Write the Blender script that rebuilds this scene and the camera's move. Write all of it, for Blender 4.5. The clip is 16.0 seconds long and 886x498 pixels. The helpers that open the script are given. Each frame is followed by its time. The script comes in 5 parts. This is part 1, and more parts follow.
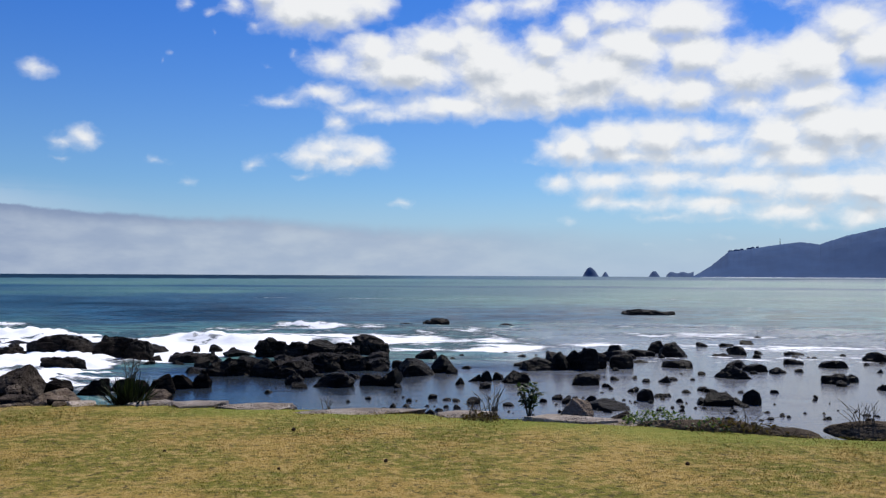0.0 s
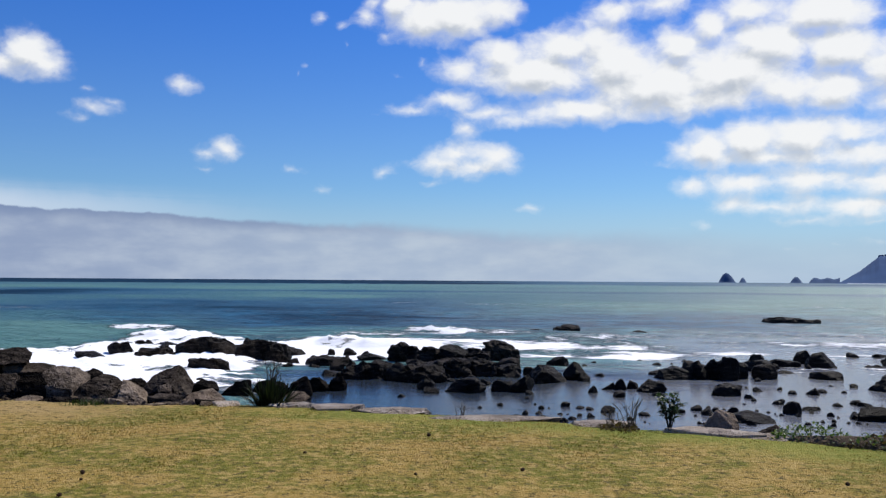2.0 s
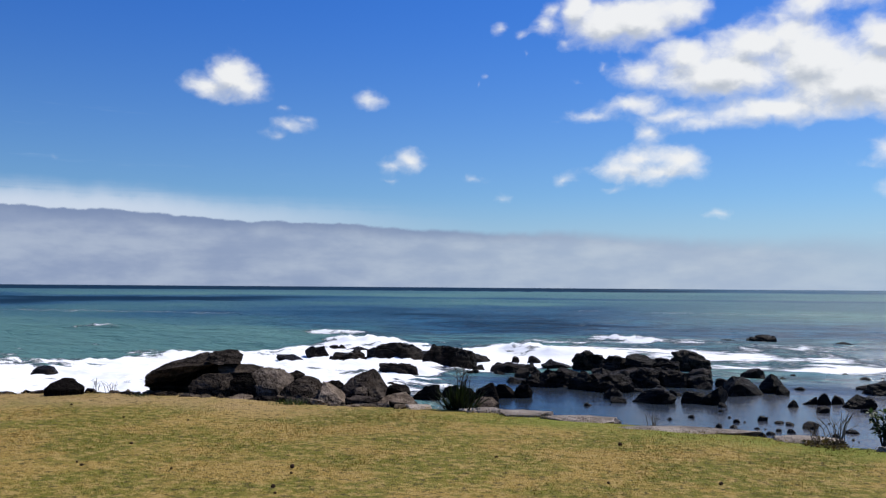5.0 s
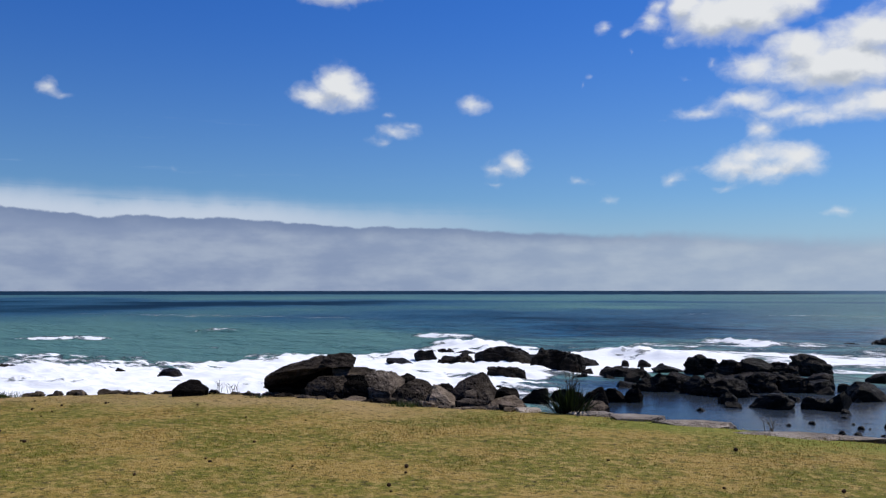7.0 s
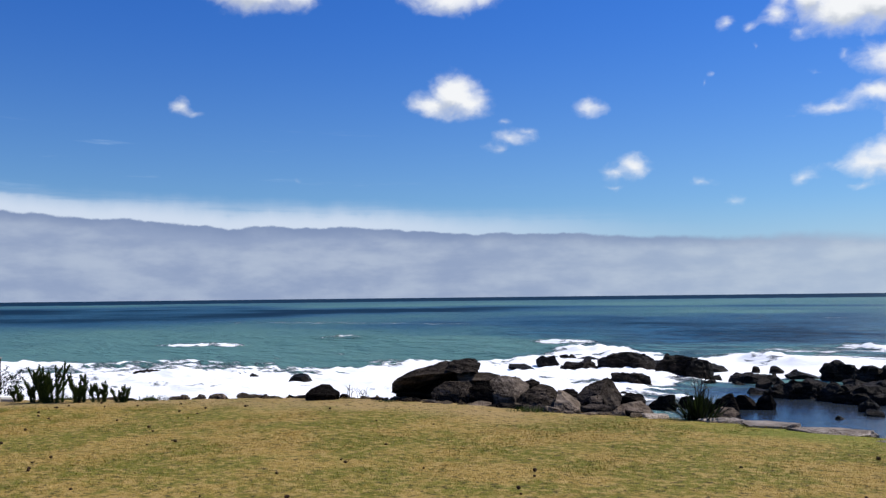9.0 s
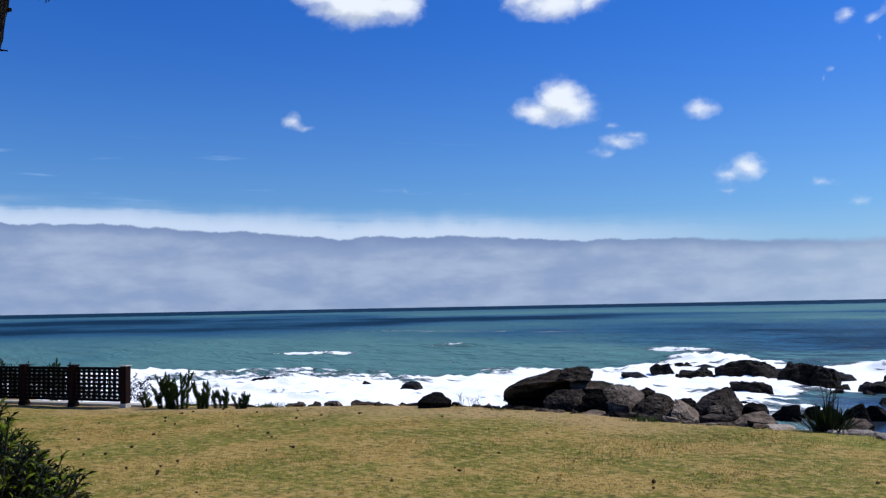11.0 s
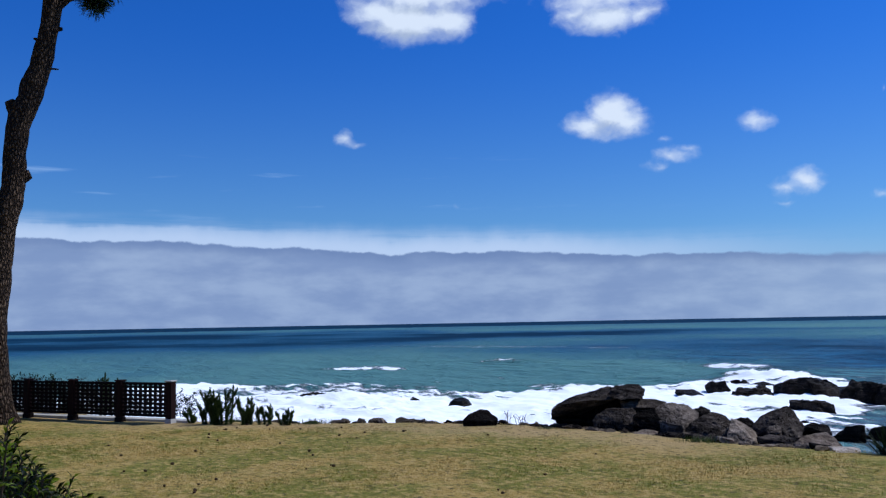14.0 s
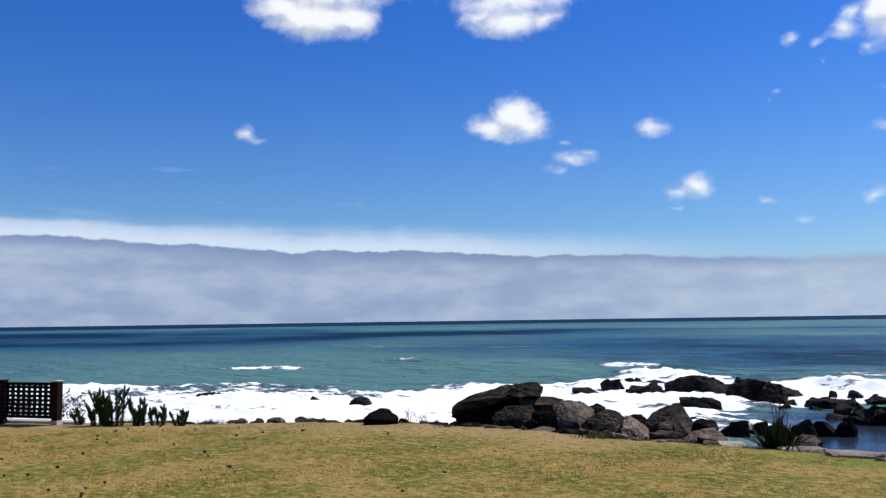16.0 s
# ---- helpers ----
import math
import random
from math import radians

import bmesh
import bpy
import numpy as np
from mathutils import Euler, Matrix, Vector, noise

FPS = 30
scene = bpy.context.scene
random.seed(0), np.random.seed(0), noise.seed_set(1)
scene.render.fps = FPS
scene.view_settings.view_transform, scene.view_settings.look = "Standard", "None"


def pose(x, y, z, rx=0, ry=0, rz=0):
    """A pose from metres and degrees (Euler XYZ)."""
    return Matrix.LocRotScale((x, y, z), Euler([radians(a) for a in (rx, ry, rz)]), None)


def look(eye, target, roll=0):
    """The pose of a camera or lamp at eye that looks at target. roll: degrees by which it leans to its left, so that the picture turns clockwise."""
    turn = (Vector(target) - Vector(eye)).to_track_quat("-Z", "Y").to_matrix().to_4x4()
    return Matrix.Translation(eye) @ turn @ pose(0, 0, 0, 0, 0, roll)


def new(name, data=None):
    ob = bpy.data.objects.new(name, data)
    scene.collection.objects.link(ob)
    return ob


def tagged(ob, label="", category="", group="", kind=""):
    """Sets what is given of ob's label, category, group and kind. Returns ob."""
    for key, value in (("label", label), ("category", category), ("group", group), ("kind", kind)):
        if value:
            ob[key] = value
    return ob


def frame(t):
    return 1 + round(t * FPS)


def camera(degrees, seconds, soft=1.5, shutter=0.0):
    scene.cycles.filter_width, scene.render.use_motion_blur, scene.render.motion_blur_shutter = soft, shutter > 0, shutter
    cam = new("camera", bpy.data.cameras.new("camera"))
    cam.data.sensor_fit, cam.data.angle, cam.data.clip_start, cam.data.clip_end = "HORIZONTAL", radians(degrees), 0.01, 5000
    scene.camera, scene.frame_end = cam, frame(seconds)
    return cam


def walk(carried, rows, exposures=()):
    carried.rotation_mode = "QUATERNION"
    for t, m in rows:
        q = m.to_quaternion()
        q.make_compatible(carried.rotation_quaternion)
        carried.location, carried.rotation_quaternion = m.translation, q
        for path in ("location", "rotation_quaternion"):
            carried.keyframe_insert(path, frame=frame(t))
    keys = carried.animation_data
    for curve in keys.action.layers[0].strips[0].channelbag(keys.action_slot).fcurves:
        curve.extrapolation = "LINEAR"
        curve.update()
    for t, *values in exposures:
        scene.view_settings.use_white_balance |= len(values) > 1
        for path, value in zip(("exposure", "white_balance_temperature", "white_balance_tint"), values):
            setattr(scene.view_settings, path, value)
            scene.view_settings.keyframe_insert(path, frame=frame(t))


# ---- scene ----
cam = camera(54.35, 16.0, soft=1.3)
EYE = 2.0
# seconds, x, y, z from the first eye, yaw, pitch, lean to the right
ROWS = [
    (0, -0.000, 0.000, 0.000, 0.00, 1.74, -0.29),
    (0.5, -0.011, 0.026, 0.006, 1.97, 1.74, -0.27),
    (1, -0.045, 0.039, 0.007, 4.02, 1.82, -0.25),
    (1.5, -0.073, 0.090, 0.004, 6.25, 1.93, -0.28),
    (2, -0.091, 0.125, -0.001, 8.50, 2.06, -0.39),
    (2.5, -0.117, 0.112, -0.002, 10.66, 2.20, -0.43),
    (3, -0.140, 0.119, -0.013, 12.77, 2.30, -0.52),
    (3.5, -0.168, 0.132, -0.019, 14.92, 2.41, -0.59),
    (4, -0.181, 0.110, -0.017, 17.06, 2.45, -0.64),
    (6.5, -0.124, -0.132, -0.008, 25.40, 2.68, 0.01),
    (7, -0.133, -0.146, -0.009, 27.48, 2.74, 0.03),
    (7.5, -0.154, -0.161, -0.009, 29.44, 2.80, 0.17),
    (8, -0.150, -0.216, -0.001, 31.42, 2.88, 0.29),
    (8.5, -0.108, -0.303, 0.004, 33.40, 3.00, 0.50),
    (9, -0.095, -0.351, -0.007, 35.33, 3.19, 0.63),
    (9.5, -0.107, -0.370, -0.002, 37.18, 3.31, 0.75),
    (10, -0.108, -0.388, -0.010, 38.96, 3.47, 0.87),
    (12.5, -0.290, -0.142, -0.007, 47.89, 4.49, 0.98),
    (13, -0.310, -0.087, -0.011, 49.17, 4.69, 0.86),
    (13.5, -0.324, -0.033, -0.005, 48.52, 4.81, 0.94),
    (14, -0.314, -0.004, -0.011, 45.83, 4.89, 1.04),
    (14.5, -0.268, -0.076, -0.006, 43.02, 4.91, 0.94),
    (15, -0.266, -0.083, -0.019, 41.76, 4.89, 1.15),
    (15.5, -0.307, -0.023, -0.033, 40.78, 4.85, 1.11),
    (16, -0.339, 0.020, -0.028, 39.36, 4.74, 0.81),
]
# seconds, stops, white balance
EXPOSURES = [(0, -0.16, 6500, 10), (1.7, -0.14, 6500, 10), (2.6, -0.06, 6500, 10), (4, -0.08, 6500, 10), (7, -0.32, 6400, 10), (9, -0.08, 6450, 10), (10.2, 0.0, 6300, 10),
             (12.3, -0.37, 5350, 10), (13.5, -0.36, 5250, 10), (14.6, -0.22, 5800, 10), (16, -0.02, 6300, 10)]
walk(cam, [(t, pose(x, y, EYE + z, 90 + pitch, 0, yaw) @ pose(0, 0, 0, 0, 0, -lean)) for t, x, y, z, yaw, pitch, lean in ROWS], EXPOSURES)

SEA = -1.2
SUN_AZ, SUN_EL = 30.0, 52.0      # degrees to the right of +y, and up

# ---------- sun and sky ----------
sun = new("sun", bpy.data.lights.new("sun", "SUN"))
sun.data.energy, sun.data.angle, sun.data.color = 5.0, radians(0.5), (1.0, 0.95, 0.86)
to_sun = Vector((math.sin(radians(SUN_AZ)) * math.cos(radians(SUN_EL)), math.cos(radians(SUN_AZ)) * math.cos(radians(SUN_EL)), math.sin(radians(SUN_EL))))
sun.matrix_world = look(to_sun * 50, (0, 0, 0))


class Nodes:
    """Short hand for building node trees."""

    def __init__(self, tree):
        self.tree = tree
        tree.nodes.clear()

    def add(self, kind, *ins, **props):
        n = self.tree.nodes.new(kind)
        for k, v in props.items():
            if k == "operation":
                n.operation = v
            elif k == "data_type":
                n.data_type = v
            elif k == "blend_type":
                n.blend_type = v
            elif k == "feature":
                n.feature = v
            elif k == "attribute_name":
                n.attribute_name = v
            elif k == "interpolation_type":
                n.interpolation_type = v
        for i, v in enumerate(ins):
            self.set(n.inputs[i], v)
        return n

    def set(self, socket, v):
        if v is None:
            return
        if isinstance(v, bpy.types.NodeSocket):
            self.tree.links.new(v, socket)
        elif isinstance(v, bpy.types.Node):
            self.tree.links.new(v.outputs[0], socket)
        else:
            socket.default_value = v

    def math(self, op, a, b=None, c=None):
        return self.add("ShaderNodeMath", a, b, c, operation=op).outputs[0]

    def vec(self, op, a, b=None, c=None):
        return self.add("ShaderNodeVectorMath", a, b, c, operation=op).outputs[0]

    def ramp(self, v, a, b, lo=0.0, hi=1.0):
        n = self.add("ShaderNodeMapRange", v, a, b, lo, hi, interpolation_type="SMOOTHSTEP")
        return n.outputs[0]

    def mix(self, f, a, b, blend="MIX"):
        n = self.tree.nodes.new("ShaderNodeMix")
        n.data_type, n.blend_type = "RGBA", blend
        self.set(n.inputs[0], f), self.set(n.inputs[6], a), self.set(n.inputs[7], b)
        return n.outputs[2]

    def noise(self, vec, scale, detail=3.0, rough=0.55):
        n = self.tree.nodes.new("ShaderNodeTexNoise")
        self.set(n.inputs["Vector"], vec)
        n.inputs["Scale"].default_value, n.inputs["Detail"].default_value, n.inputs["Roughness"].default_value = scale, detail, rough
        return n.outputs[0]


def rgb(r, g, b):
    return (r, g, b, 1.0)


# clouds, puff by puff: azimuth to the left of +y, elevation, half width and half height in degrees, thinness
CLOUDS = {
    "high_west_end": [
        (11.6, 18.0, 1.21, 1.32, 0), (10.0, 17.0, 2.33, 1.40, 0), (7.7, 17.1, 2.78, 1.56, 0), (5.4, 17.6, 2.19, 1.20, 0), (12.3, 15.9, 0.76, 0.42, 0.2),
        (13.3, 17.8, 0.83, 0.70, 0.25),
    ],
    "high_east": [
        (-0.9, 16.7, 1.20, 0.47, 0.15), (-2.7, 17.2, 2.00, 0.82, 0), (-5.8, 17.5, 2.55, 0.71, 0), (-8.7, 15.9, 1.37, 0.95, 0),
    ],
    "long_cloud": [
        (7.4, 13.8, 1.77, 0.92, 0), (4.7, 14.6, 2.05, 1.13, 0), (0.7, 15.1, 2.83, 1.28, 0), (-1.6, 15.5, 2.19, 1.06, 0), (2.4, 13.4, 4.13, 1.51, 0),
        (-2.8, 13.9, 2.83, 2.15, 0), (-6.9, 14.8, 2.05, 1.34, 0), (-5.6, 12.5, 4.86, 1.80, 0), (-10.1, 13.1, 4.03, 2.06, 0), (-7.0, 11.5, 5.20, 1.09, 0),
        (-0.9, 11.1, 5.27, 0.95, 0), (-12.7, 14.6, 2.53, 1.57, 0), (-13.2, 11.8, 2.51, 1.14, 0),
    ],
    "long_cloud_tails": [
        (10.6, 11.1, 1.62, 0.36, 0.1), (7.8, 11.8, 1.91, 0.61, 0), (5.7, 11.0, 1.86, 0.58, 0.05), (7.1, 10.0, 0.81, 0.73, 0.05), (4.2, 10.5, 1.87, 0.51, 0.05),
        (11.6, 13.3, 0.78, 0.28, 0.4), (10.0, 14.3, 0.40, 0.52, 0.35), (13.0, 10.8, 0.70, 0.18, 0.4),
    ],
    "low_cloud": [
        (7.6, 8.3, 1.77, 0.81, 0), (5.2, 8.2, 1.57, 0.88, 0), (8.8, 7.7, 1.65, 0.62, 0), (6.7, 7.5, 2.59, 0.63, 0), (9.4, 6.4, 1.17, 0.26, 0.35),
        (6.4, 6.6, 1.11, 0.22, 0.4),
    ],
    "great_east": [
        (-11.0, 16.6, 2.56, 1.10, 0.05), (-15.5, 16.2, 3.35, 1.53, 0), (-11.6, 15.0, 2.19, 1.12, 0.05), (-16.4, 14.0, 2.44, 1.55, 0), (-15.9, 11.6, 2.62, 1.33, 0),
        (-20.0, 12.8, 3.18, 1.97, 0), (-23.1, 13.3, 2.56, 1.99, 0), (-25.3, 15.1, 2.17, 1.35, 0), (-26.8, 13.6, 1.81, 1.60, 0), (-19.6, 10.7, 2.01, 0.76, 0.05),
        (-23.4, 11.0, 2.86, 1.34, 0),
    ],
    "east_middle": [
        (-7.0, 8.5, 0.82, 0.66, 0), (-8.5, 8.5, 1.66, 1.25, 0), (-11.1, 8.9, 2.36, 1.38, 0), (-14.1, 9.0, 2.66, 1.36, 0), (-17.1, 9.1, 1.90, 1.06, 0),
        (-12.2, 7.7, 4.67, 0.73, 0), (-17.8, 7.7, 3.76, 0.88, 0), (-21.1, 8.9, 1.81, 1.55, 0), (-24.3, 9.2, 2.66, 1.85, 0), (-26.6, 8.9, 1.81, 1.98, 0),
        (-22.7, 7.3, 3.85, 1.03, 0), (-6.2, 7.4, 0.93, 0.22, 0.3),
    ],
    "east_low": [
        (-7.6, 6.1, 1.00, 0.55, 0), (-10.4, 6.2, 2.55, 0.81, 0), (-14.6, 6.3, 3.52, 0.87, 0), (-19.4, 6.0, 3.68, 0.99, 0), (-23.6, 5.5, 3.47, 1.16, 0),
        (-26.5, 5.4, 1.81, 1.50, 0), (-10.0, 4.9, 1.17, 0.55, 0.05), (-12.5, 4.7, 2.51, 0.55, 0.05), (-17.1, 4.7, 3.78, 0.72, 0.05), (-22.0, 4.1, 3.55, 0.76, 0.05),
        (-26.1, 3.7, 1.82, 0.84, 0.1), (-14.6, 3.8, 2.29, 0.40, 0.2), (-18.4, 3.7, 1.69, 0.32, 0.25),
    ],
    "east_haze": [
        (-18.4, 2.5, 1.69, 0.28, 0.35), (-8.5, 3.7, 0.92, 0.41, 0.3), (-6.5, 3.4, 0.52, 0.19, 0.35), (-16.0, 2.3, 0.87, 0.22, 0.4), (2.8, 4.8, 1.12, 0.41, 0.3),
        (-13.2, 2.1, 0.50, 0.26, 0.4), (-23.3, 3.1, 1.90, 0.41, 0.3),
    ],
    "small_middle": [
        (23.9, 7.9, 0.93, 0.48, 0.05), (22.7, 8.2, 0.89, 0.66, 0), (24.0, 7.0, 0.59, 0.22, 0.3), (18.4, 7.0, 0.75, 0.26, 0.12), (16.5, 5.9, 0.53, 0.30, 0.22),
        (12.4, 7.1, 0.75, 0.33, 0.1), (25.4, 12.2, 1.03, 0.50, 0.1), (17.7, 13.9, 0.30, 0.32, 0.4),
    ],
    "round_west": [
        (34.5, 13.3, 1.59, 1.23, -0.05), (35.9, 12.6, 1.43, 0.80, 0), (33.6, 12.6, 1.51, 0.80, 0), (32.8, 13.4, 0.76, 0.43, 0.25),
    ],
    "small_west": [
        (30.7, 10.4, 1.29, 0.48, 0.15), (31.5, 9.8, 0.83, 0.30, 0.2), (29.7, 10.9, 0.76, 0.29, 0.2), (31.1, 11.5, 0.61, 0.26, 0.3), (52.3, 12.3, 0.84, 0.57, 0.25),
        (51.6, 11.8, 0.59, 0.34, 0.35), (45.0, 7.7, 0.64, 0.32, 0.4), (16.9, 16.7, 0.46, 0.51, 0.1), (15.3, 16.5, 0.59, 0.31, 0.25), (13.8, 17.0, 0.69, 0.74, 0.1),
        (15.2, 15.3, 0.28, 0.34, 0.3), (18.1, 13.3, 0.25, 0.39, 0.42),
    ],
    "top_west": [
        (48.0, 19.7, 2.88, 1.47, 0), (50.0, 20.3, 2.11, 0.90, 0), (45.5, 19.7, 1.84, 1.19, 0), (46.9, 21.3, 4.23, 1.03, 0), (36.8, 19.7, 1.66, 0.48, 0.1),
        (34.7, 19.3, 2.52, 0.88, 0), (32.4, 19.3, 1.58, 0.60, 0.05), (34.2, 20.6, 3.97, 0.74, 0),
    ],
    "outside": [(62.0, 24.0, 4.0, 2.0, 0), (-32.0, 9.0, 6.0, 4.5, 0), (-29.0, 19.0, 9.0, 3.0, 0), (-38.0, 5.0, 7.0, 2.0, 0)],
}


def cloud_field():
    """About how far, in degrees, a place of the sky lies outside the nearest puff; below zero inside."""
    tree = bpy.data.node_groups.new("cloud_field", "ShaderNodeTree")
    tree.interface.new_socket("place", in_out="INPUT", socket_type="NodeSocketVector")
    tree.interface.new_socket("near", in_out="OUTPUT", socket_type="NodeSocketFloat")
    n = Nodes(tree)
    place = n.add("NodeGroupInput").outputs[0]
    near = None
    for az, el, w, h, thin in [puff for puffs in CLOUDS.values() for puff in puffs]:
        w, h = w * 1.10, h * 1.06
        q = n.vec("MULTIPLY_ADD", place, (1 / w, 1 / h, 0), (-az / w, -el / h, 0))
        length = n.add("ShaderNodeVectorMath", q, operation="LENGTH").outputs["Value"]
        depth = min(1.7, h) ** 0.75
        out = n.math("MULTIPLY_ADD", length, depth, thin - depth)
        near = out if near is None else n.math("SMOOTH_MIN", near, out, 0.6)
    n.set(n.add("NodeGroupOutput").inputs[0], near)
    return tree


world = bpy.data.worlds.new("sky")
scene.world = world
world.use_nodes = True
n = Nodes(world.node_tree)
d = n.add("ShaderNodeTexCoord").outputs["Generated"]
sep = n.add("ShaderNodeSeparateXYZ", d)
dx, dy, dz = sep.outputs
az = n.math("DEGREES", n.math("ARCTAN2", n.math("MULTIPLY", dx, -1.0), dy))
el = n.math("DEGREES", n.math("ARCSINE", dz))
place = n.add("ShaderNodeCombineXYZ", az, el, 0.0).outputs[0]
sky = n.tree.nodes.new("ShaderNodeTexSky")
sky.sky_type, sky.sun_disc = "NISHITA", False
sky.sun_elevation, sky.sun_rotation = radians(SUN_EL), radians(SUN_AZ)
sky.air_density, sky.dust_density, sky.ozone_density = 1.0, 0.3, 3.0
blue = n.vec("SCALE", sky.outputs[0])
blue.node.inputs["Scale"].default_value = 0.085
# deep blue aloft, paler and hazy low down
blue = n.mix(1.0, blue, n.mix(n.ramp(el, 2.0, 21.0), rgb(0.66, 0.95, 1.26), rgb(0.27, 0.70, 1.48)), "MULTIPLY")
blue = n.mix(n.ramp(el, -0.5, 6.5, 0.85, 0.0), blue, rgb(0.46, 0.60, 0.80))
# billows: the place is shaken by two scales of noise
field = cloud_field()


def density(shift, fine):
    p = n.vec("ADD", place, shift)
    shake = n.tree.nodes.new("ShaderNodeTexNoise")
    n.set(shake.inputs["Vector"], n.vec("MULTIPLY", p, (0.8, 1.0, 1.0)))
    shake.inputs["Scale"].default_value, shake.inputs["Detail"].default_value, shake.inputs["Roughness"].default_value = 0.75, 3.0, 0.5
    q = n.vec("MULTIPLY_ADD", n.vec("SUBTRACT", shake.outputs["Color"], (0.5, 0.5, 0.5)), (1.3, 0.9, 0.0), p)
    g = n.tree.nodes.new("ShaderNodeGroup")
    g.node_tree = field
    n.set(g.inputs[0], q)
    lump = n.math("MULTIPLY", n.math("SUBTRACT", n.noise(n.vec("MULTIPLY", q, (0.8, 1.1, 1.0)), 0.75, fine, 0.55), 0.5), 1.25)
    return n.math("SUBTRACT", lump, g.outputs[0])


dens = density((0, 0, 0), 6.0)
dens_up = density((-0.3, 0.95, 0), 3.0)
cover = n.ramp(dens, -0.26, 0.84)
shade = n.ramp(n.math("SUBTRACT", dens_up, dens), -0.30, 0.75)
grey = n.math("MULTIPLY", shade, n.ramp(dens, -0.1, 0.9, 0.25, 0.80))
cloud = n.mix(grey, rgb(0.99, 1.0, 1.0), rgb(0.44, 0.50, 0.59))
result = n.mix(n.math("MULTIPLY", cover, 0.97), blue, cloud)
# the long grey bank over the horizon, with a bright veil just above it to the west
bank_noise = n.noise(n.vec("MULTIPLY", place, (0.11, 0.05, 1.0)), 1.2, 4.0, 0.5)
bank_top = n.math("ADD", n.math("MULTIPLY_ADD", az, 0.034, 3.15), n.math("ADD", n.math("MULTIPLY", n.math("SUBTRACT", bank_noise, 0.5), 1.3), n.math("MULTIPLY", n.math("SUBTRACT", n.noise(n.vec("MULTIPLY", place, (0.55, 0.5, 1.0)), 1.1, 5.0, 0.6), 0.5), 0.55)))
below = n.math("SUBTRACT", bank_top, el)
veil_noise = n.noise(n.vec("MULTIPLY", place, (0.05, 0.8, 1.0)), 1.0, 5.0, 0.6)
veil = n.math("MULTIPLY", n.ramp(below, -2.0, -0.1), n.ramp(az, 16.0, 44.0))
veil = n.math("MULTIPLY", veil, n.ramp(n.math("ADD", veil_noise, n.math("MULTIPLY", n.ramp(below, -1.1, -0.2), 0.35)), 0.32, 0.62))
result = n.mix(n.math("MULTIPLY", veil, 0.88), result, rgb(0.72, 0.80, 0.93))
streak = n.math("MULTIPLY", n.ramp(n.noise(n.vec("MULTIPLY", place, (0.10, 1.1, 1.0)), 0.9, 4.0, 0.6), 0.58, 0.75), n.math("MULTIPLY", n.ramp(el, 6.0, 8.0), n.ramp(el, 9.0, 12.0, 1.0, 0.0)))
result = n.mix(n.math("MULTIPLY", n.math("MULTIPLY", streak, n.ramp(az, 25.0, 60.0)), 0.5), result, rgb(0.50, 0.68, 0.93))
edge = n.ramp(az, -8.0, 30.0, 1.1, 0.10)
bank = n.tree.nodes.new("ShaderNodeMapRange")
bank.interpolation_type = "SMOOTHSTEP"
n.set(bank.inputs[0], below), n.set(bank.inputs[1], n.math("MULTIPLY", edge, -0.5)), n.set(bank.inputs[2], edge)
bank_all = n.math("MULTIPLY", bank.outputs[0], n.ramp(az, -15.0, 4.0, 0.25, 0.95))
rim = n.math("MULTIPLY", n.ramp(below, 0.0, 1.0, 1.0, 0.0), n.ramp(az, 0.0, 32.0, 0.25, 1.0))
puffs = n.ramp(n.noise(n.vec("MULTIPLY", place, (0.20, 0.55, 1.0)), 1.1, 5.0, 0.55), 0.34, 0.72)
bank_dark = n.mix(n.ramp(az, 5.0, 40.0), rgb(0.42, 0.52, 0.68), rgb(0.285, 0.365, 0.550))
bank_light = n.mix(n.ramp(az, 5.0, 40.0), rgb(0.53, 0.62, 0.74), rgb(0.43, 0.51, 0.66))
bank_colour = n.mix(puffs, bank_dark, bank_light)
bank_colour = n.mix(n.math("MULTIPLY", rim, 0.8), bank_colour, rgb(0.19, 0.265, 0.455))
result = n.mix(bank_all, result, bank_colour)
background = n.add("ShaderNodeBackground", result, 1.0)
n.set(n.add("ShaderNodeOutputWorld").inputs[0], background)


# ---------- materials ----------
def material(name):
    m = bpy.data.materials.new(name)
    m.use_nodes = True
    k = Nodes(m.node_tree)
    b = k.add("ShaderNodeBsdfPrincipled")
    k.set(k.add("ShaderNodeOutputMaterial").inputs[0], b)
    return m, k, b


def bump(k, b, height, strength, distance):
    h = k.tree.nodes.new("ShaderNodeBump")
    h.inputs["Strength"].default_value, h.inputs["Distance"].default_value = strength, distance
    k.set(h.inputs["Height"], height)
    k.set(b.inputs["Normal"], h)


def coords(k, which="Object"):
    return k.add("ShaderNodeTexCoord").outputs[which]


def position(k):
    return k.add("ShaderNodeNewGeometry").outputs["Position"]


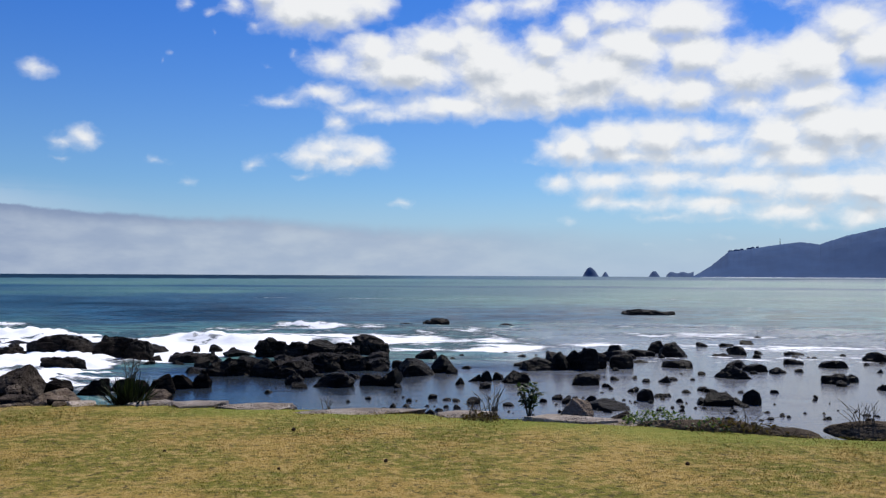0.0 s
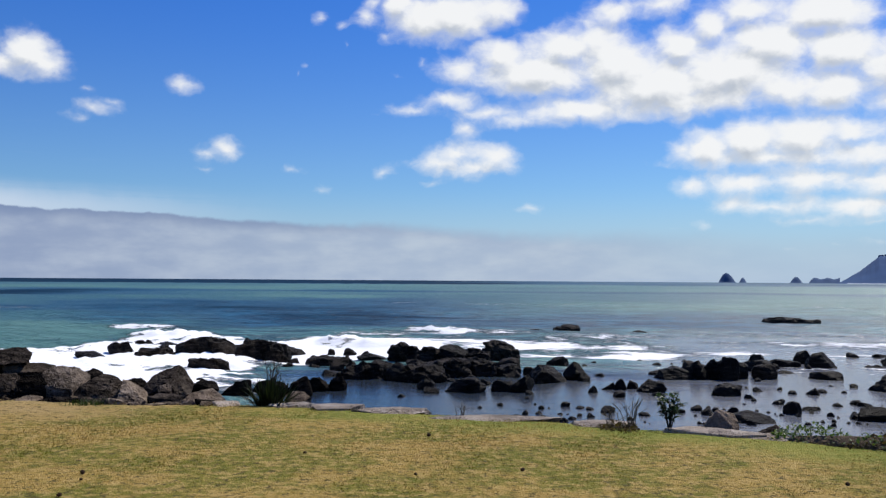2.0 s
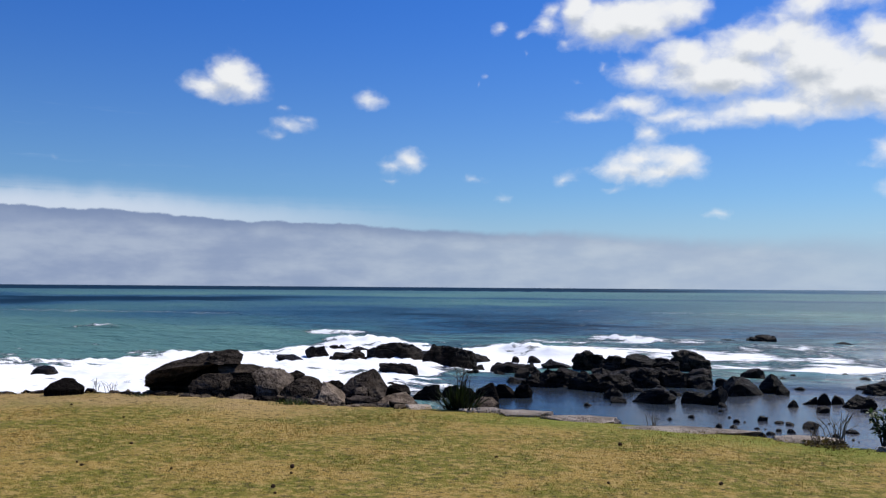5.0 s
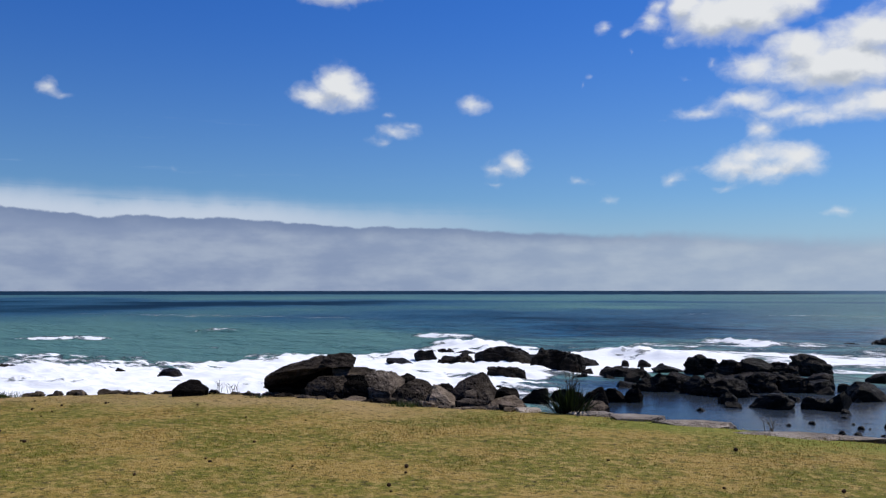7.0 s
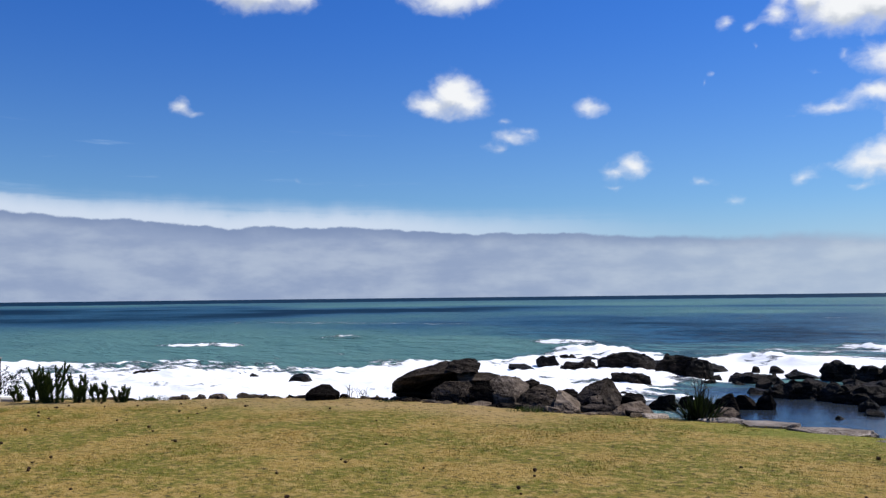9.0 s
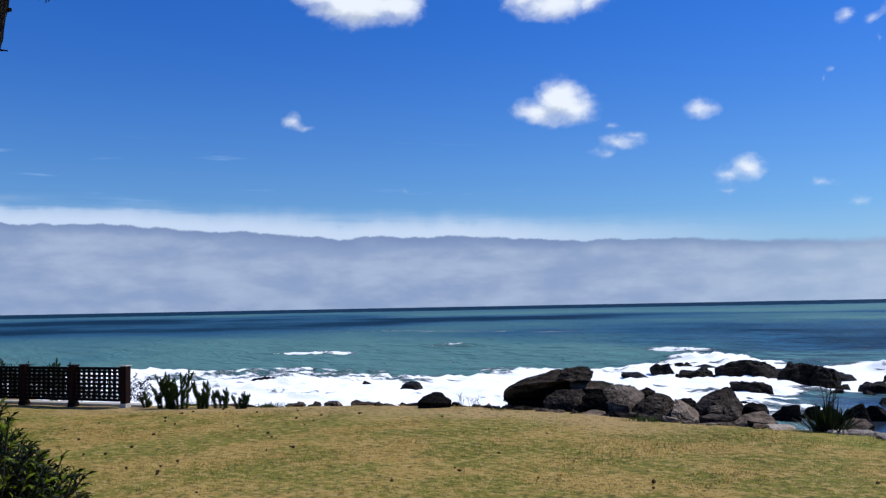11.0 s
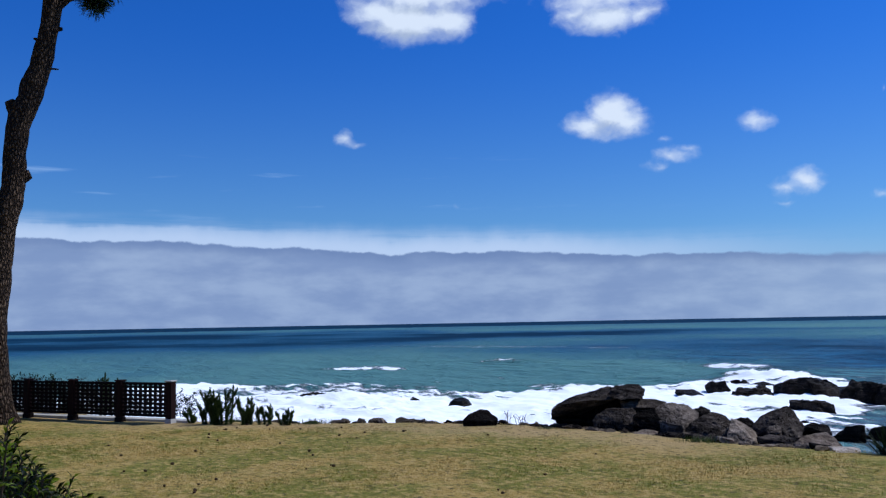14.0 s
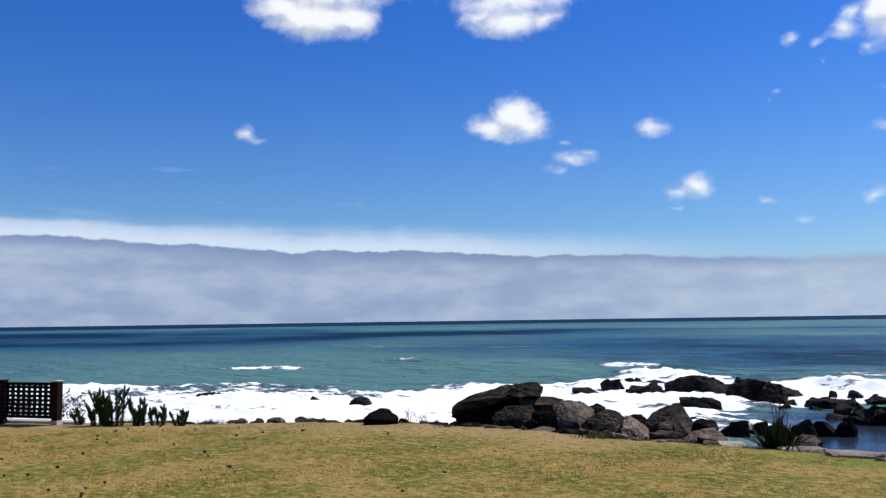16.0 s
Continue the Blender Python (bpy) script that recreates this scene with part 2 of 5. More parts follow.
def rock_material(name, dark, mid, pale, lichen, rough, crack=0.6, gloss=0.08):
    """Rock: blotches at two scales, dark joints, pale lichen spots."""
    m, k, b = material(name)
    p = position(k)
    ob = k.add("ShaderNodeObjectInfo").outputs["Random"]
    big = k.noise(p, 1.1, 5.0, 0.6)
    fine = k.noise(p, 16.0, 5.0, 0.65)
    strata = k.noise(k.vec("MULTIPLY", p, (1.0, 1.0, 5.0)), 2.2, 4.0, 0.6)
    c = k.mix(k.ramp(big, 0.35, 0.65), rgb(*dark), rgb(*mid))
    c = k.mix(k.math("MULTIPLY", k.ramp(strata, 0.45, 0.70), 0.5), c, rgb(*pale))
    c = k.mix(k.math("MULTIPLY", k.ramp(fine, 0.50, 0.72), 0.40), c, rgb(*pale))
    c = k.mix(k.math("MULTIPLY", k.ramp(k.noise(p, 3.1, 6.0, 0.7), 0.55, 0.72), lichen), c, rgb(*pale))
    c = k.mix(1.0, c, k.mix(ob, rgb(0.75, 0.75, 0.76), rgb(1.2, 1.16, 1.1)), "MULTIPLY")
    cells = k.tree.nodes.new("ShaderNodeTexVoronoi")
    cells.feature = "DISTANCE_TO_EDGE"
    k.set(cells.inputs["Vector"], k.vec("MULTIPLY_ADD", k.tree.nodes[k.add("ShaderNodeTexNoise", p).name].outputs["Color"], (0.9, 0.9, 0.9), p))
    cells.inputs["Scale"].default_value = 1.3
    joint = k.ramp(cells.outputs["Distance"], 0.0, 0.022)
    c = k.mix(k.math("MULTIPLY", k.math("SUBTRACT", 1.0, joint), crack), c, rgb(dark[0] * 0.4, dark[1] * 0.4, dark[2] * 0.4))
    k.set(b.inputs["Base Color"], c)
    k.set(b.inputs["Roughness"], k.ramp(fine, 0.3, 0.7, rough - 0.12, rough + 0.12))
    b.inputs["Specular IOR Level"].default_value = gloss
    bump(k, b, k.math("ADD", k.math("MULTIPLY", joint, 0.6), k.math("ADD", fine, k.math("MULTIPLY", big, 1.5))), 0.9, 0.075)
    return m


M_BASALT = rock_material("wet_basalt", (0.004, 0.0033, 0.003), (0.022, 0.0172, 0.0137), (0.095, 0.073, 0.057), 0.22, 0.55, 0.6, 0.05)
# wet stone, a darker basalt copy with cloud shade in its colour
M_SHADESTONE = rock_material("wet_cloud_shaded_stone", (0.0025, 0.0022, 0.0021), (0.010, 0.0082, 0.007), (0.055, 0.044, 0.036), 0.16, 0.5, 0.6, 0.06)
M_BOULDER = rock_material("weathered_rock", (0.007, 0.0058, 0.005), (0.034, 0.027, 0.022), (0.19, 0.15, 0.122), 0.38, 0.85, 0.6, 0.03)
# dark rock; on the great boulders its black also carries their shade
M_DARKROCK = rock_material("dark_and_shaded_rock", (0.0025, 0.002, 0.0018), (0.009, 0.0072, 0.006), (0.050, 0.039, 0.031), 0.25, 0.85, 0.6, 0.03)
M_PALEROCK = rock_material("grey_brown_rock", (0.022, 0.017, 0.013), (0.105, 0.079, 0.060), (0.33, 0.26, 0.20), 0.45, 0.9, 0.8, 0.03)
# paler copy of the grey-brown rock, with sunlight put into its colour
M_SUNLITROCK = rock_material("sunlit_grey_brown_rock", (0.075, 0.058, 0.044), (0.25, 0.196, 0.150), (0.46, 0.375, 0.30), 0.35, 0.9, 0.85, 0.03)
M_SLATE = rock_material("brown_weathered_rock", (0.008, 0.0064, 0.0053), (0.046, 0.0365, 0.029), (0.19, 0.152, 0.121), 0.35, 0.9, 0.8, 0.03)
M_SLAB = rock_material("pale_edging_stone", (0.22, 0.18, 0.145), (0.40, 0.335, 0.275), (0.56, 0.49, 0.42), 0.5, 0.85, 0.4)
M_EARTH = rock_material("earth_and_stone", (0.045, 0.033, 0.022), (0.10, 0.075, 0.050), (0.20, 0.155, 0.11), 0.4, 0.95, 0.3)
M_TAN = rock_material("tan_rock", (0.12, 0.088, 0.062), (0.24, 0.182, 0.132), (0.38, 0.305, 0.235), 0.4, 0.85, 0.4)


def lawn_colour(k, p):
    """Half-dry turf: broad patches, tufts of a hand's width, bare brown specks."""
    patch = k.noise(p, 0.70, 5.0, 0.62)
    tuft_ = k.noise(k.vec("MULTIPLY", p, (0.9, 1.1, 1.0)), 6.5, 6.0, 0.74)
    c = k.mix(k.ramp(patch, 0.42, 0.57), rgb(0.375, 0.248, 0.062), rgb(0.175, 0.165, 0.019))
    c = k.mix(k.math("MULTIPLY", k.ramp(k.noise(p, 2.6, 4.0, 0.65), 0.53, 0.64), 0.70), c, rgb(0.155, 0.158, 0.020))
    c = k.mix(k.math("MULTIPLY", k.ramp(k.noise(k.vec("ADD", p, (31.0, 7.0, 0.0)), 3.4, 5.0, 0.7), 0.55, 0.66), 0.75), c, rgb(0.455, 0.300, 0.105))
    c = k.mix(k.math("MULTIPLY", k.ramp(tuft_, 0.48, 0.60), 0.78), c, rgb(0.470, 0.325, 0.110))
    c = k.mix(k.math("MULTIPLY", k.ramp(tuft_, 0.47, 0.36), 0.80), c, rgb(0.110, 0.104, 0.016))
    c = k.mix(k.math("MULTIPLY", k.ramp(k.noise(p, 2.3, 5.0, 0.7), 0.61, 0.72), 0.45), c, rgb(0.300, 0.155, 0.060))
    # worn and sandy along the western edge
    bare = k.add("ShaderNodeAttribute", attribute_name="bare").outputs["Fac"]
    c = k.mix(k.math("MULTIPLY", bare, k.ramp(k.noise(p, 1.6, 5.0, 0.65), 0.36, 0.58, 0.35, 0.85)), c, rgb(0.43, 0.295, 0.130))
    return c, tuft_


def lawn_material():
    m, k, b = material("dry_lawn")
    p = position(k)
    fine = k.noise(p, 40.0, 3.0, 0.7)
    c, tuft_ = lawn_colour(k, p)
    c = k.mix(k.math("MULTIPLY", k.ramp(fine, 0.5, 0.3), 0.6), c, rgb(0.085, 0.060, 0.018))
    c = k.mix(k.math("MULTIPLY", k.ramp(k.noise(p, 10.0, 4.0, 0.7), 0.48, 0.35), 0.95), c, rgb(0.080, 0.062, 0.018))
    # greener along the seaward edge on the east side
    strip = k.add("ShaderNodeAttribute", attribute_name="strip").outputs["Fac"]
    c = k.mix(k.math("MULTIPLY", strip, 0.75), c, rgb(0.19, 0.225, 0.030))
    k.set(b.inputs["Base Color"], c)
    b.inputs["Roughness"].default_value = 0.95
    b.inputs["Specular IOR Level"].default_value = 0.15
    bump(k, b, k.math("ADD", fine, k.math("MULTIPLY", tuft_, 0.9)), 0.9, 0.035)
    return m


def grass_material():
    """Blades take the turf's colour, each a little lighter or darker."""
    m, k, b = material("grass_blades")
    r = k.add("ShaderNodeNewGeometry").outputs["Random Per Island"]
    c, tuft_ = lawn_colour(k, position(k))
    k.set(b.inputs["Base Color"], k.mix(1.0, c, k.mix(r, rgb(0.70, 0.75, 0.70), rgb(1.35, 1.25, 1.2)), "MULTIPLY"))
    b.inputs["Roughness"].default_value, b.inputs["Specular IOR Level"].default_value = 0.85, 0.08
    return m


def leafy(name, a, c2, rough=0.5, spec=0.4, tip=None):
    """Leaves: each its own tint."""
    m, k, b = material(name)
    r = k.add("ShaderNodeNewGeometry").outputs["Random Per Island"]
    c = k.mix(k.ramp(r, 0.40, 1.05), rgb(*a), rgb(*c2))
    if tip:
        c = k.mix(k.math("MULTIPLY", k.ramp(k.noise(position(k), 1.7, 5.0, 0.65), 0.44, 0.60), 0.7), c, rgb(*tip))
    k.set(b.inputs["Base Color"], c)
    b.inputs["Roughness"].default_value, b.inputs["Specular IOR Level"].default_value = rough, spec
    through_ = k.add("ShaderNodeBsdfTranslucent", k.mix(1.0, c, rgb(1.3, 1.25, 0.6), "MULTIPLY"))
    both = k.tree.nodes.new("ShaderNodeMixShader")
    both.inputs[0].default_value = 0.42
    k.set(both.inputs[1], b), k.set(both.inputs[2], through_)
    k.set([q for q in k.tree.nodes if q.type == "OUTPUT_MATERIAL"][0].inputs[0], both)
    return m


def wood(name, a, c2, scale=8.0, rough=0.7):
    m, k, b = material(name)
    p = coords(k)
    g = k.noise(k.vec("MULTIPLY", p, (1.0, 1.0, 0.12)), scale * 3, 4.0, 0.6)
    c = k.mix(k.ramp(g, 0.3, 0.7), rgb(*a), rgb(*c2))
    c = k.mix(k.math("MULTIPLY", k.ramp(k.noise(p, 3.0, 4.0), 0.5, 0.75), 0.4), c, rgb(a[0] * 0.5, a[1] * 0.5, a[2] * 0.5))
    k.set(b.inputs["Base Color"], c)
    b.inputs["Roughness"].default_value = rough
    bump(k, b, g, 0.4, 0.01)
    b.inputs["Specular IOR Level"].default_value = 0.08
    return m


def bark_material():
    m, k, b = material("pine_bark")
    p = position(k)
    v = k.tree.nodes.new("ShaderNodeTexVoronoi")
    v.feature = "DISTANCE_TO_EDGE"
    k.set(v.inputs["Vector"], k.vec("MULTIPLY", k.vec("MULTIPLY_ADD", k.tree.nodes[k.add("ShaderNodeTexNoise", p).name].outputs["Color"], (0.035, 0.035, 0.035), p), (1.0, 1.0, 0.36)))
    v.inputs["Scale"].default_value = 19.0
    plate = k.math("MULTIPLY", k.ramp(v.outputs["Distance"], 0.0, 0.34), k.ramp(k.noise(p, 14.0, 4.0, 0.6), 0.25, 0.55, 0.35, 1.0))
    c = k.mix(k.noise(p, 12.0, 5.0), rgb(0.045, 0.027, 0.016), rgb(0.24, 0.160, 0.100))
    c = k.mix(plate, rgb(0.012, 0.008, 0.0055), c)
    k.set(b.inputs["Base Color"], c)
    b.inputs["Roughness"].default_value = 0.95
    b.inputs["Specular IOR Level"].default_value = 0.1
    bump(k, b, k.math("ADD", plate, k.math("MULTIPLY", k.noise(p, 30.0, 3.0), 0.3)), 1.0, 0.06)
    return m


def sea_material():
    m, k, b = material("sea_water")
    p = position(k)
    foam_at = k.add("ShaderNodeAttribute", attribute_name="foam").outputs["Fac"]
    tone = k.add("ShaderNodeAttribute", attribute_name="tone").outputs["Fac"]
    calm = k.add("ShaderNodeAttribute", attribute_name="calm").outputs["Fac"]
    # the low tones also hold cloud shadow painted on the sea
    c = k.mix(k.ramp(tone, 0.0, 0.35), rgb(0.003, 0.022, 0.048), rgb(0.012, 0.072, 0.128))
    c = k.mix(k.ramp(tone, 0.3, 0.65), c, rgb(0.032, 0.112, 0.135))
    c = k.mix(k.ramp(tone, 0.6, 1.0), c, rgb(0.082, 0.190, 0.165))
    # shading of short steep wind ripples painted in: dark fronts, pale backs
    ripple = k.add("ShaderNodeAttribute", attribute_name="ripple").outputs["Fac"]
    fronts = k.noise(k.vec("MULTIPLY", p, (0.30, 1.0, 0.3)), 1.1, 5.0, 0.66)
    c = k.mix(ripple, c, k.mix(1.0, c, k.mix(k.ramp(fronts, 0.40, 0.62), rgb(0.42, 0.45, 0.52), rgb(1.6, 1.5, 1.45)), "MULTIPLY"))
    # paler grey eastward: the sky's sheen on calm water, put into its colour
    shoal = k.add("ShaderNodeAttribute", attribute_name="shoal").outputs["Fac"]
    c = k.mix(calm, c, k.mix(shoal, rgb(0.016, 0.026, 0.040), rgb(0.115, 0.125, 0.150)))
    web = k.noise(k.vec("MULTIPLY", p, (0.7, 1.3, 0.3)), 1.5, 8.0, 0.72)
    wide = k.noise(k.vec("MULTIPLY", p, (0.35, 0.8, 0.3)), 0.45, 4.0, 0.6)
    f = k.math("ADD", foam_at, k.math("MULTIPLY", k.math("SUBTRACT", k.math("ADD", k.math("MULTIPLY", web, 0.65), k.math("MULTIPLY", wide, 0.35)), 0.5), 2.2))
    foam = k.math("MULTIPLY", k.ramp(f, 0.42, 0.60), k.ramp(foam_at, 0.02, 0.10))
    c = k.mix(foam, c, rgb(0.93, 0.94, 0.95))
    small = k.noise(k.vec("MULTIPLY", p, (0.8, 1.5, 1.0)), 2.2, 5.0, 0.62)
    large = k.noise(k.vec("MULTIPLY", p, (0.5, 1.3, 1.0)), 0.35, 4.0, 0.6)
    chop_ = k.noise(k.vec("MULTIPLY", p, (0.45, 1.1, 1.0)), 0.9, 4.0, 0.6)
    h = k.math("ADD", k.math("MULTIPLY", small, 0.32), k.math("ADD", k.math("MULTIPLY", large, 0.9), k.math("MULTIPLY", chop_, 0.7)))
    h = k.math("MULTIPLY", h, k.math("MULTIPLY_ADD", calm, -0.93, 1.0))
    h = k.math("MULTIPLY", h, k.math("MULTIPLY_ADD", foam, -0.85, 1.0))
    h = k.math("ADD", h, k.math("MULTIPLY", foam, 0.06))
    hb = k.tree.nodes.new("ShaderNodeBump")
    hb.inputs["Strength"].default_value, hb.inputs["Distance"].default_value = 1.0, 0.6
    k.set(hb.inputs["Height"], h)
    body = k.add("ShaderNodeBsdfDiffuse", c)
    k.set(body.inputs["Normal"], hb)
    gloss = k.tree.nodes.new("ShaderNodeBsdfGlossy")
    k.set(gloss.inputs["Roughness"], k.math("MULTIPLY_ADD", calm, -0.12, 0.28)), k.set(gloss.inputs["Normal"], hb)
    fres = k.tree.nodes.new("ShaderNodeFresnel")
    fres.inputs["IOR"].default_value = 1.33
    k.set(fres.inputs["Normal"], hb)
    # steep wavelets keep the open sea from mirroring the sky at low angles
    most = k.math("MULTIPLY", k.math("SUBTRACT", 1.0, foam), k.math("ADD", k.math("MULTIPLY", calm, 0.75), k.ramp(tone, 0.0, 0.5, 0.06, 0.20)))
    both = k.tree.nodes.new("ShaderNodeMixShader")
    k.set(both.inputs[0], k.math("MINIMUM", fres.outputs[0], most)), k.set(both.inputs[1], body), k.set(both.inputs[2], gloss)
    out = [q for q in k.tree.nodes if q.type == "OUTPUT_MATERIAL"][0]
    k.set(out.inputs[0], both)
    k.tree.nodes.remove(b)
    return m


def plain(name, colour, rough=0.7, spread=0.25, scale=6.0):
    m, k, b = material(name)
    g = k.noise(coords(k), scale, 4.0, 0.6)
    k.set(b.inputs["Base Color"], k.mix(g, rgb(*[x * (1 - spread) for x in colour]), rgb(*[x * (1 + spread) for x in colour])))
    b.inputs["Roughness"].default_value = rough
    b.inputs["Specular IOR Level"].default_value = 0.1
    bump(k, b, g, 0.3, 0.01)
    return m


M_LAWN = lawn_material()
M_SEA = sea_material()
M_GRASS = grass_material()
M_BUSH = leafy("glossy_bush_leaves", (0.003, 0.008, 0.001), (0.150, 0.205, 0.010), 0.42, 0.14)
M_FLAX = leafy("flax_leaves", (0.006, 0.011, 0.005), (0.022, 0.034, 0.014), 0.5, 0.2)
M_SHRUB = leafy("shrub_leaves", (0.018, 0.040, 0.015), (0.05, 0.09, 0.03), 0.5, 0.4)
M_COVER = leafy("creeper_leaves", (0.04, 0.085, 0.018), (0.11, 0.17, 0.035), 0.5, 0.35)
M_DRYCOVER = leafy("withered_creeper", (0.055, 0.040, 0.022), (0.10, 0.085, 0.035), 0.8, 0.2)
M_SHOOT = leafy("young_pine_needles", (0.030, 0.050, 0.016), (0.075, 0.105, 0.035), 0.6, 0.25)
M_NEEDLE = leafy("pine_needles", (0.012, 0.025, 0.010), (0.035, 0.060, 0.020), 0.6, 0.25)
M_STALK = plain("dry_stalk", (0.11, 0.085, 0.055), 0.9)
M_STEM = plain("woody_stem", (0.07, 0.05, 0.035), 0.9)
# near-black fill: the bush's inner shade put into a colour
M_CORE = leafy("inner_shade", (0.004, 0.007, 0.003), (0.008, 0.012, 0.004), 0.9, 0.05)
M_CONE = plain("pine_cone_scales", (0.055, 0.032, 0.020), 0.85, 0.4, 30.0)
M_FENCE = wood("stained_fence_timber", (0.004, 0.0024, 0.002), (0.010, 0.0052, 0.004))
M_POST = wood("red_brown_post_timber", (0.008, 0.0032, 0.0026), (0.020, 0.0070, 0.0052))
M_CONCRETE = plain("weathered_concrete", (0.40, 0.37, 0.33), 0.9, 0.2, 8.0)
M_BARK = bark_material()
# the blue of distance haze is painted into the far land's colours
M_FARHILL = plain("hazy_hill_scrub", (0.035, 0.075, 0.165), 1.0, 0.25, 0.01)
M_SURF = plain("white_surf", (0.75, 0.78, 0.82), 0.9, 0.1, 0.05)
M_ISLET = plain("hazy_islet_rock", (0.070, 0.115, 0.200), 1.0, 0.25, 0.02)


# ---------- mesh helpers ----------
def mesh_from(name, verts, faces, mat, smooth=False):
    me = bpy.data.meshes.new(name)
    me.from_pydata([tuple(v) for v in verts] if not isinstance(verts, np.ndarray) else verts.tolist(), [], faces if isinstance(faces, list) else faces.tolist())
    me.materials.append(mat)
    if smooth:
        me.polygons.foreach_set("use_smooth", [True] * len(me.polygons))
    me.update()
    return me


def from_bm(name, bm, mat, smooth=False):
    me = bpy.data.meshes.new(name)
    bm.normal_update()
    bm.to_mesh(me)
    bm.free()
    me.materials.append(mat)
    if smooth:
        me.polygons.foreach_set("use_smooth", [True] * len(me.polygons))
    return me


def part(name, bm, mat, parent, label="", smooth=False):
    """Links a bmesh or a mesh as one object under a thing or a part."""
    me = bm if isinstance(bm, bpy.types.Mesh) else from_bm(name, bm, mat, smooth)
    ob = new(name, me)
    ob.parent = parent
    return tagged(ob, label)


def tube(points, radii, sides=8, wob=0.0, seed=0):
    """Verts and faces of a closed tube along points."""
    rnd = random.Random(seed)
    verts, faces = [], []
    for i, (p, r) in enumerate(zip(points, radii)):
        p = Vector(p)
        a, b = Vector(points[max(i - 1, 0)]), Vector(points[min(i + 1, len(points) - 1)])
        t = (b - a).normalized()
        u = t.cross(Vector((0.3, 1, 0.1))).normalized()
        w = t.cross(u)
        for s in range(sides):
            g = 2 * math.pi * s / sides
            q = r * (1 + wob * rnd.uniform(-1, 1))
            verts.append(p + u * (q * math.cos(g)) + w * (q * math.sin(g)))
        if i:
            for s in range(sides):
                a0, a1 = (i - 1) * sides + s, (i - 1) * sides + (s + 1) % sides
                faces.append((a0, a1, a1 + sides, a0 + sides))
    faces.append(tuple(range(sides))[::-1])
    faces.append(tuple(range((len(points) - 1) * sides, len(points) * sides)))
    return verts, faces


def box(bm, lo, hi, bevel=0.0):
    """A box between two corners, bevelled, in bm."""
    c = [(a + b) / 2 for a, b in zip(lo, hi)]
    got = bmesh.ops.create_cube(bm, size=1.0, matrix=Matrix.Translation(c) @ Matrix.Diagonal([*(b - a for a, b in zip(lo, hi)), 1]))
    if bevel:
        edges = {e for v in got["verts"] for e in v.link_edges}
        bmesh.ops.bevel(bm, geom=list(edges), offset=bevel, segments=1, affect="EDGES")


def smoothstep(x, a, b):
    t = np.clip((np.asarray(x, float) - a) / (b - a), 0, 1)
    return t * t * (3 - 2 * t)


def wave_noise(x, y, seed, octaves=4):
    """A cheap smooth noise of arrays, from sums of sines; about -1 to 1."""
    rs = np.random.RandomState(seed)
    out, amp, tot = np.zeros_like(x, dtype=float), 1.0, 0.0
    fr = 1.0
    for _ in range(octaves):
        for _ in range(3):
            g = rs.uniform(0, 2 * np.pi)
            out += amp * np.sin(fr * (x * np.cos(g) + y * np.sin(g)) * rs.uniform(0.7, 1.3) + rs.uniform(0, 6.28))
            tot += amp
        amp *= 0.55
        fr *= 2.1
    return out / tot * 1.7


# ---------- ground ----------
EDGE_X = [-90, -40, -30, -25, -21, -17.3, -15.4, -13.5, -11.4, -9, -7, -5, -3.3, -1.5, -0.3, 1.3, 2.3, 3.4, 4.4, 5.5, 10, 60]
EDGE_Y = [-30, 0.5, 5.2, 7.2, 8.4, 9.3, 10.5, 12.1, 12.9, 13.2, 13.2, 13.45, 13.2, 12.85, 12.6, 12.15, 11.85, 11.3, 10.9, 10.8, 10.4, 4]


def edge_y(x):
    return np.interp(x, EDGE_X, EDGE_Y)


def bare_edge(X, S):
    """Where the turf is worn thin along the western edge."""
    return smoothstep(S + 0.5 * wave_noise(X * 1.3, S * 2.0, 8), -2.6, -0.7) * smoothstep(X, -5.5, -8.5)


def sheet(name, xs, steps, height, mat, strip=None):
    """A sheet of ground: rows follow the lawn's edge at the given steps seaward."""
    X = np.repeat(xs[:, None], len(steps), 1)
    S = np.repeat(np.asarray(steps)[None, :], len(xs), 0)
    Y = edge_y(X) + S + 0.10 * wave_noise(X * 1.7, S * 0.0, 5) * smoothstep(S, -3, 0)
    Z = height(X, Y, S)
    V = np.stack([X, Y, Z], -1).reshape(-1, 3)
    i = np.arange(len(xs) - 1)[:, None] * len(steps) + np.arange(len(steps) - 1)[None, :]
    i = i.ravel()
    F = np.stack([i, i + len(steps), i + len(steps) + 1, i + 1], 1)
    me = mesh_from(name, V, F, mat, True)
    if strip:
        at = me.attributes.new("strip", "FLOAT", "POINT")
        at.data.foreach_set("value", strip(X, S).ravel())
        at = me.attributes.new("bare", "FLOAT", "POINT")
        at.data.foreach_set("value", bare_edge(X, S).ravel())
    return new(name, me)


xs = np.concatenate([np.linspace(-90, -31, 30), np.linspace(-30, 14, 221), np.linspace(15, 60, 30)])
lawn_steps = list(np.linspace(-75, -15, 20)) + list(np.linspace(-14.5, 0, 75))
lawn_z = lambda X, Y, S: 0.022 * wave_noise(X * 0.8, Y * 0.8, 3) + 0.008 * wave_noise(X * 4, Y * 4, 4) - 0.025 * smoothstep(S, -0.5, 0)
lawn = sheet("ground", xs, lawn_steps, lawn_z, M_LAWN,
             lambda X, S: smoothstep(S + 0.35 * wave_noise(X * 2.0, S * 3, 9), -1.6, -0.3) * smoothstep(X, -7, -2))
tagged(lawn, "mown half-dry lawn, tan and green in patches", "lawn", kind="structure")
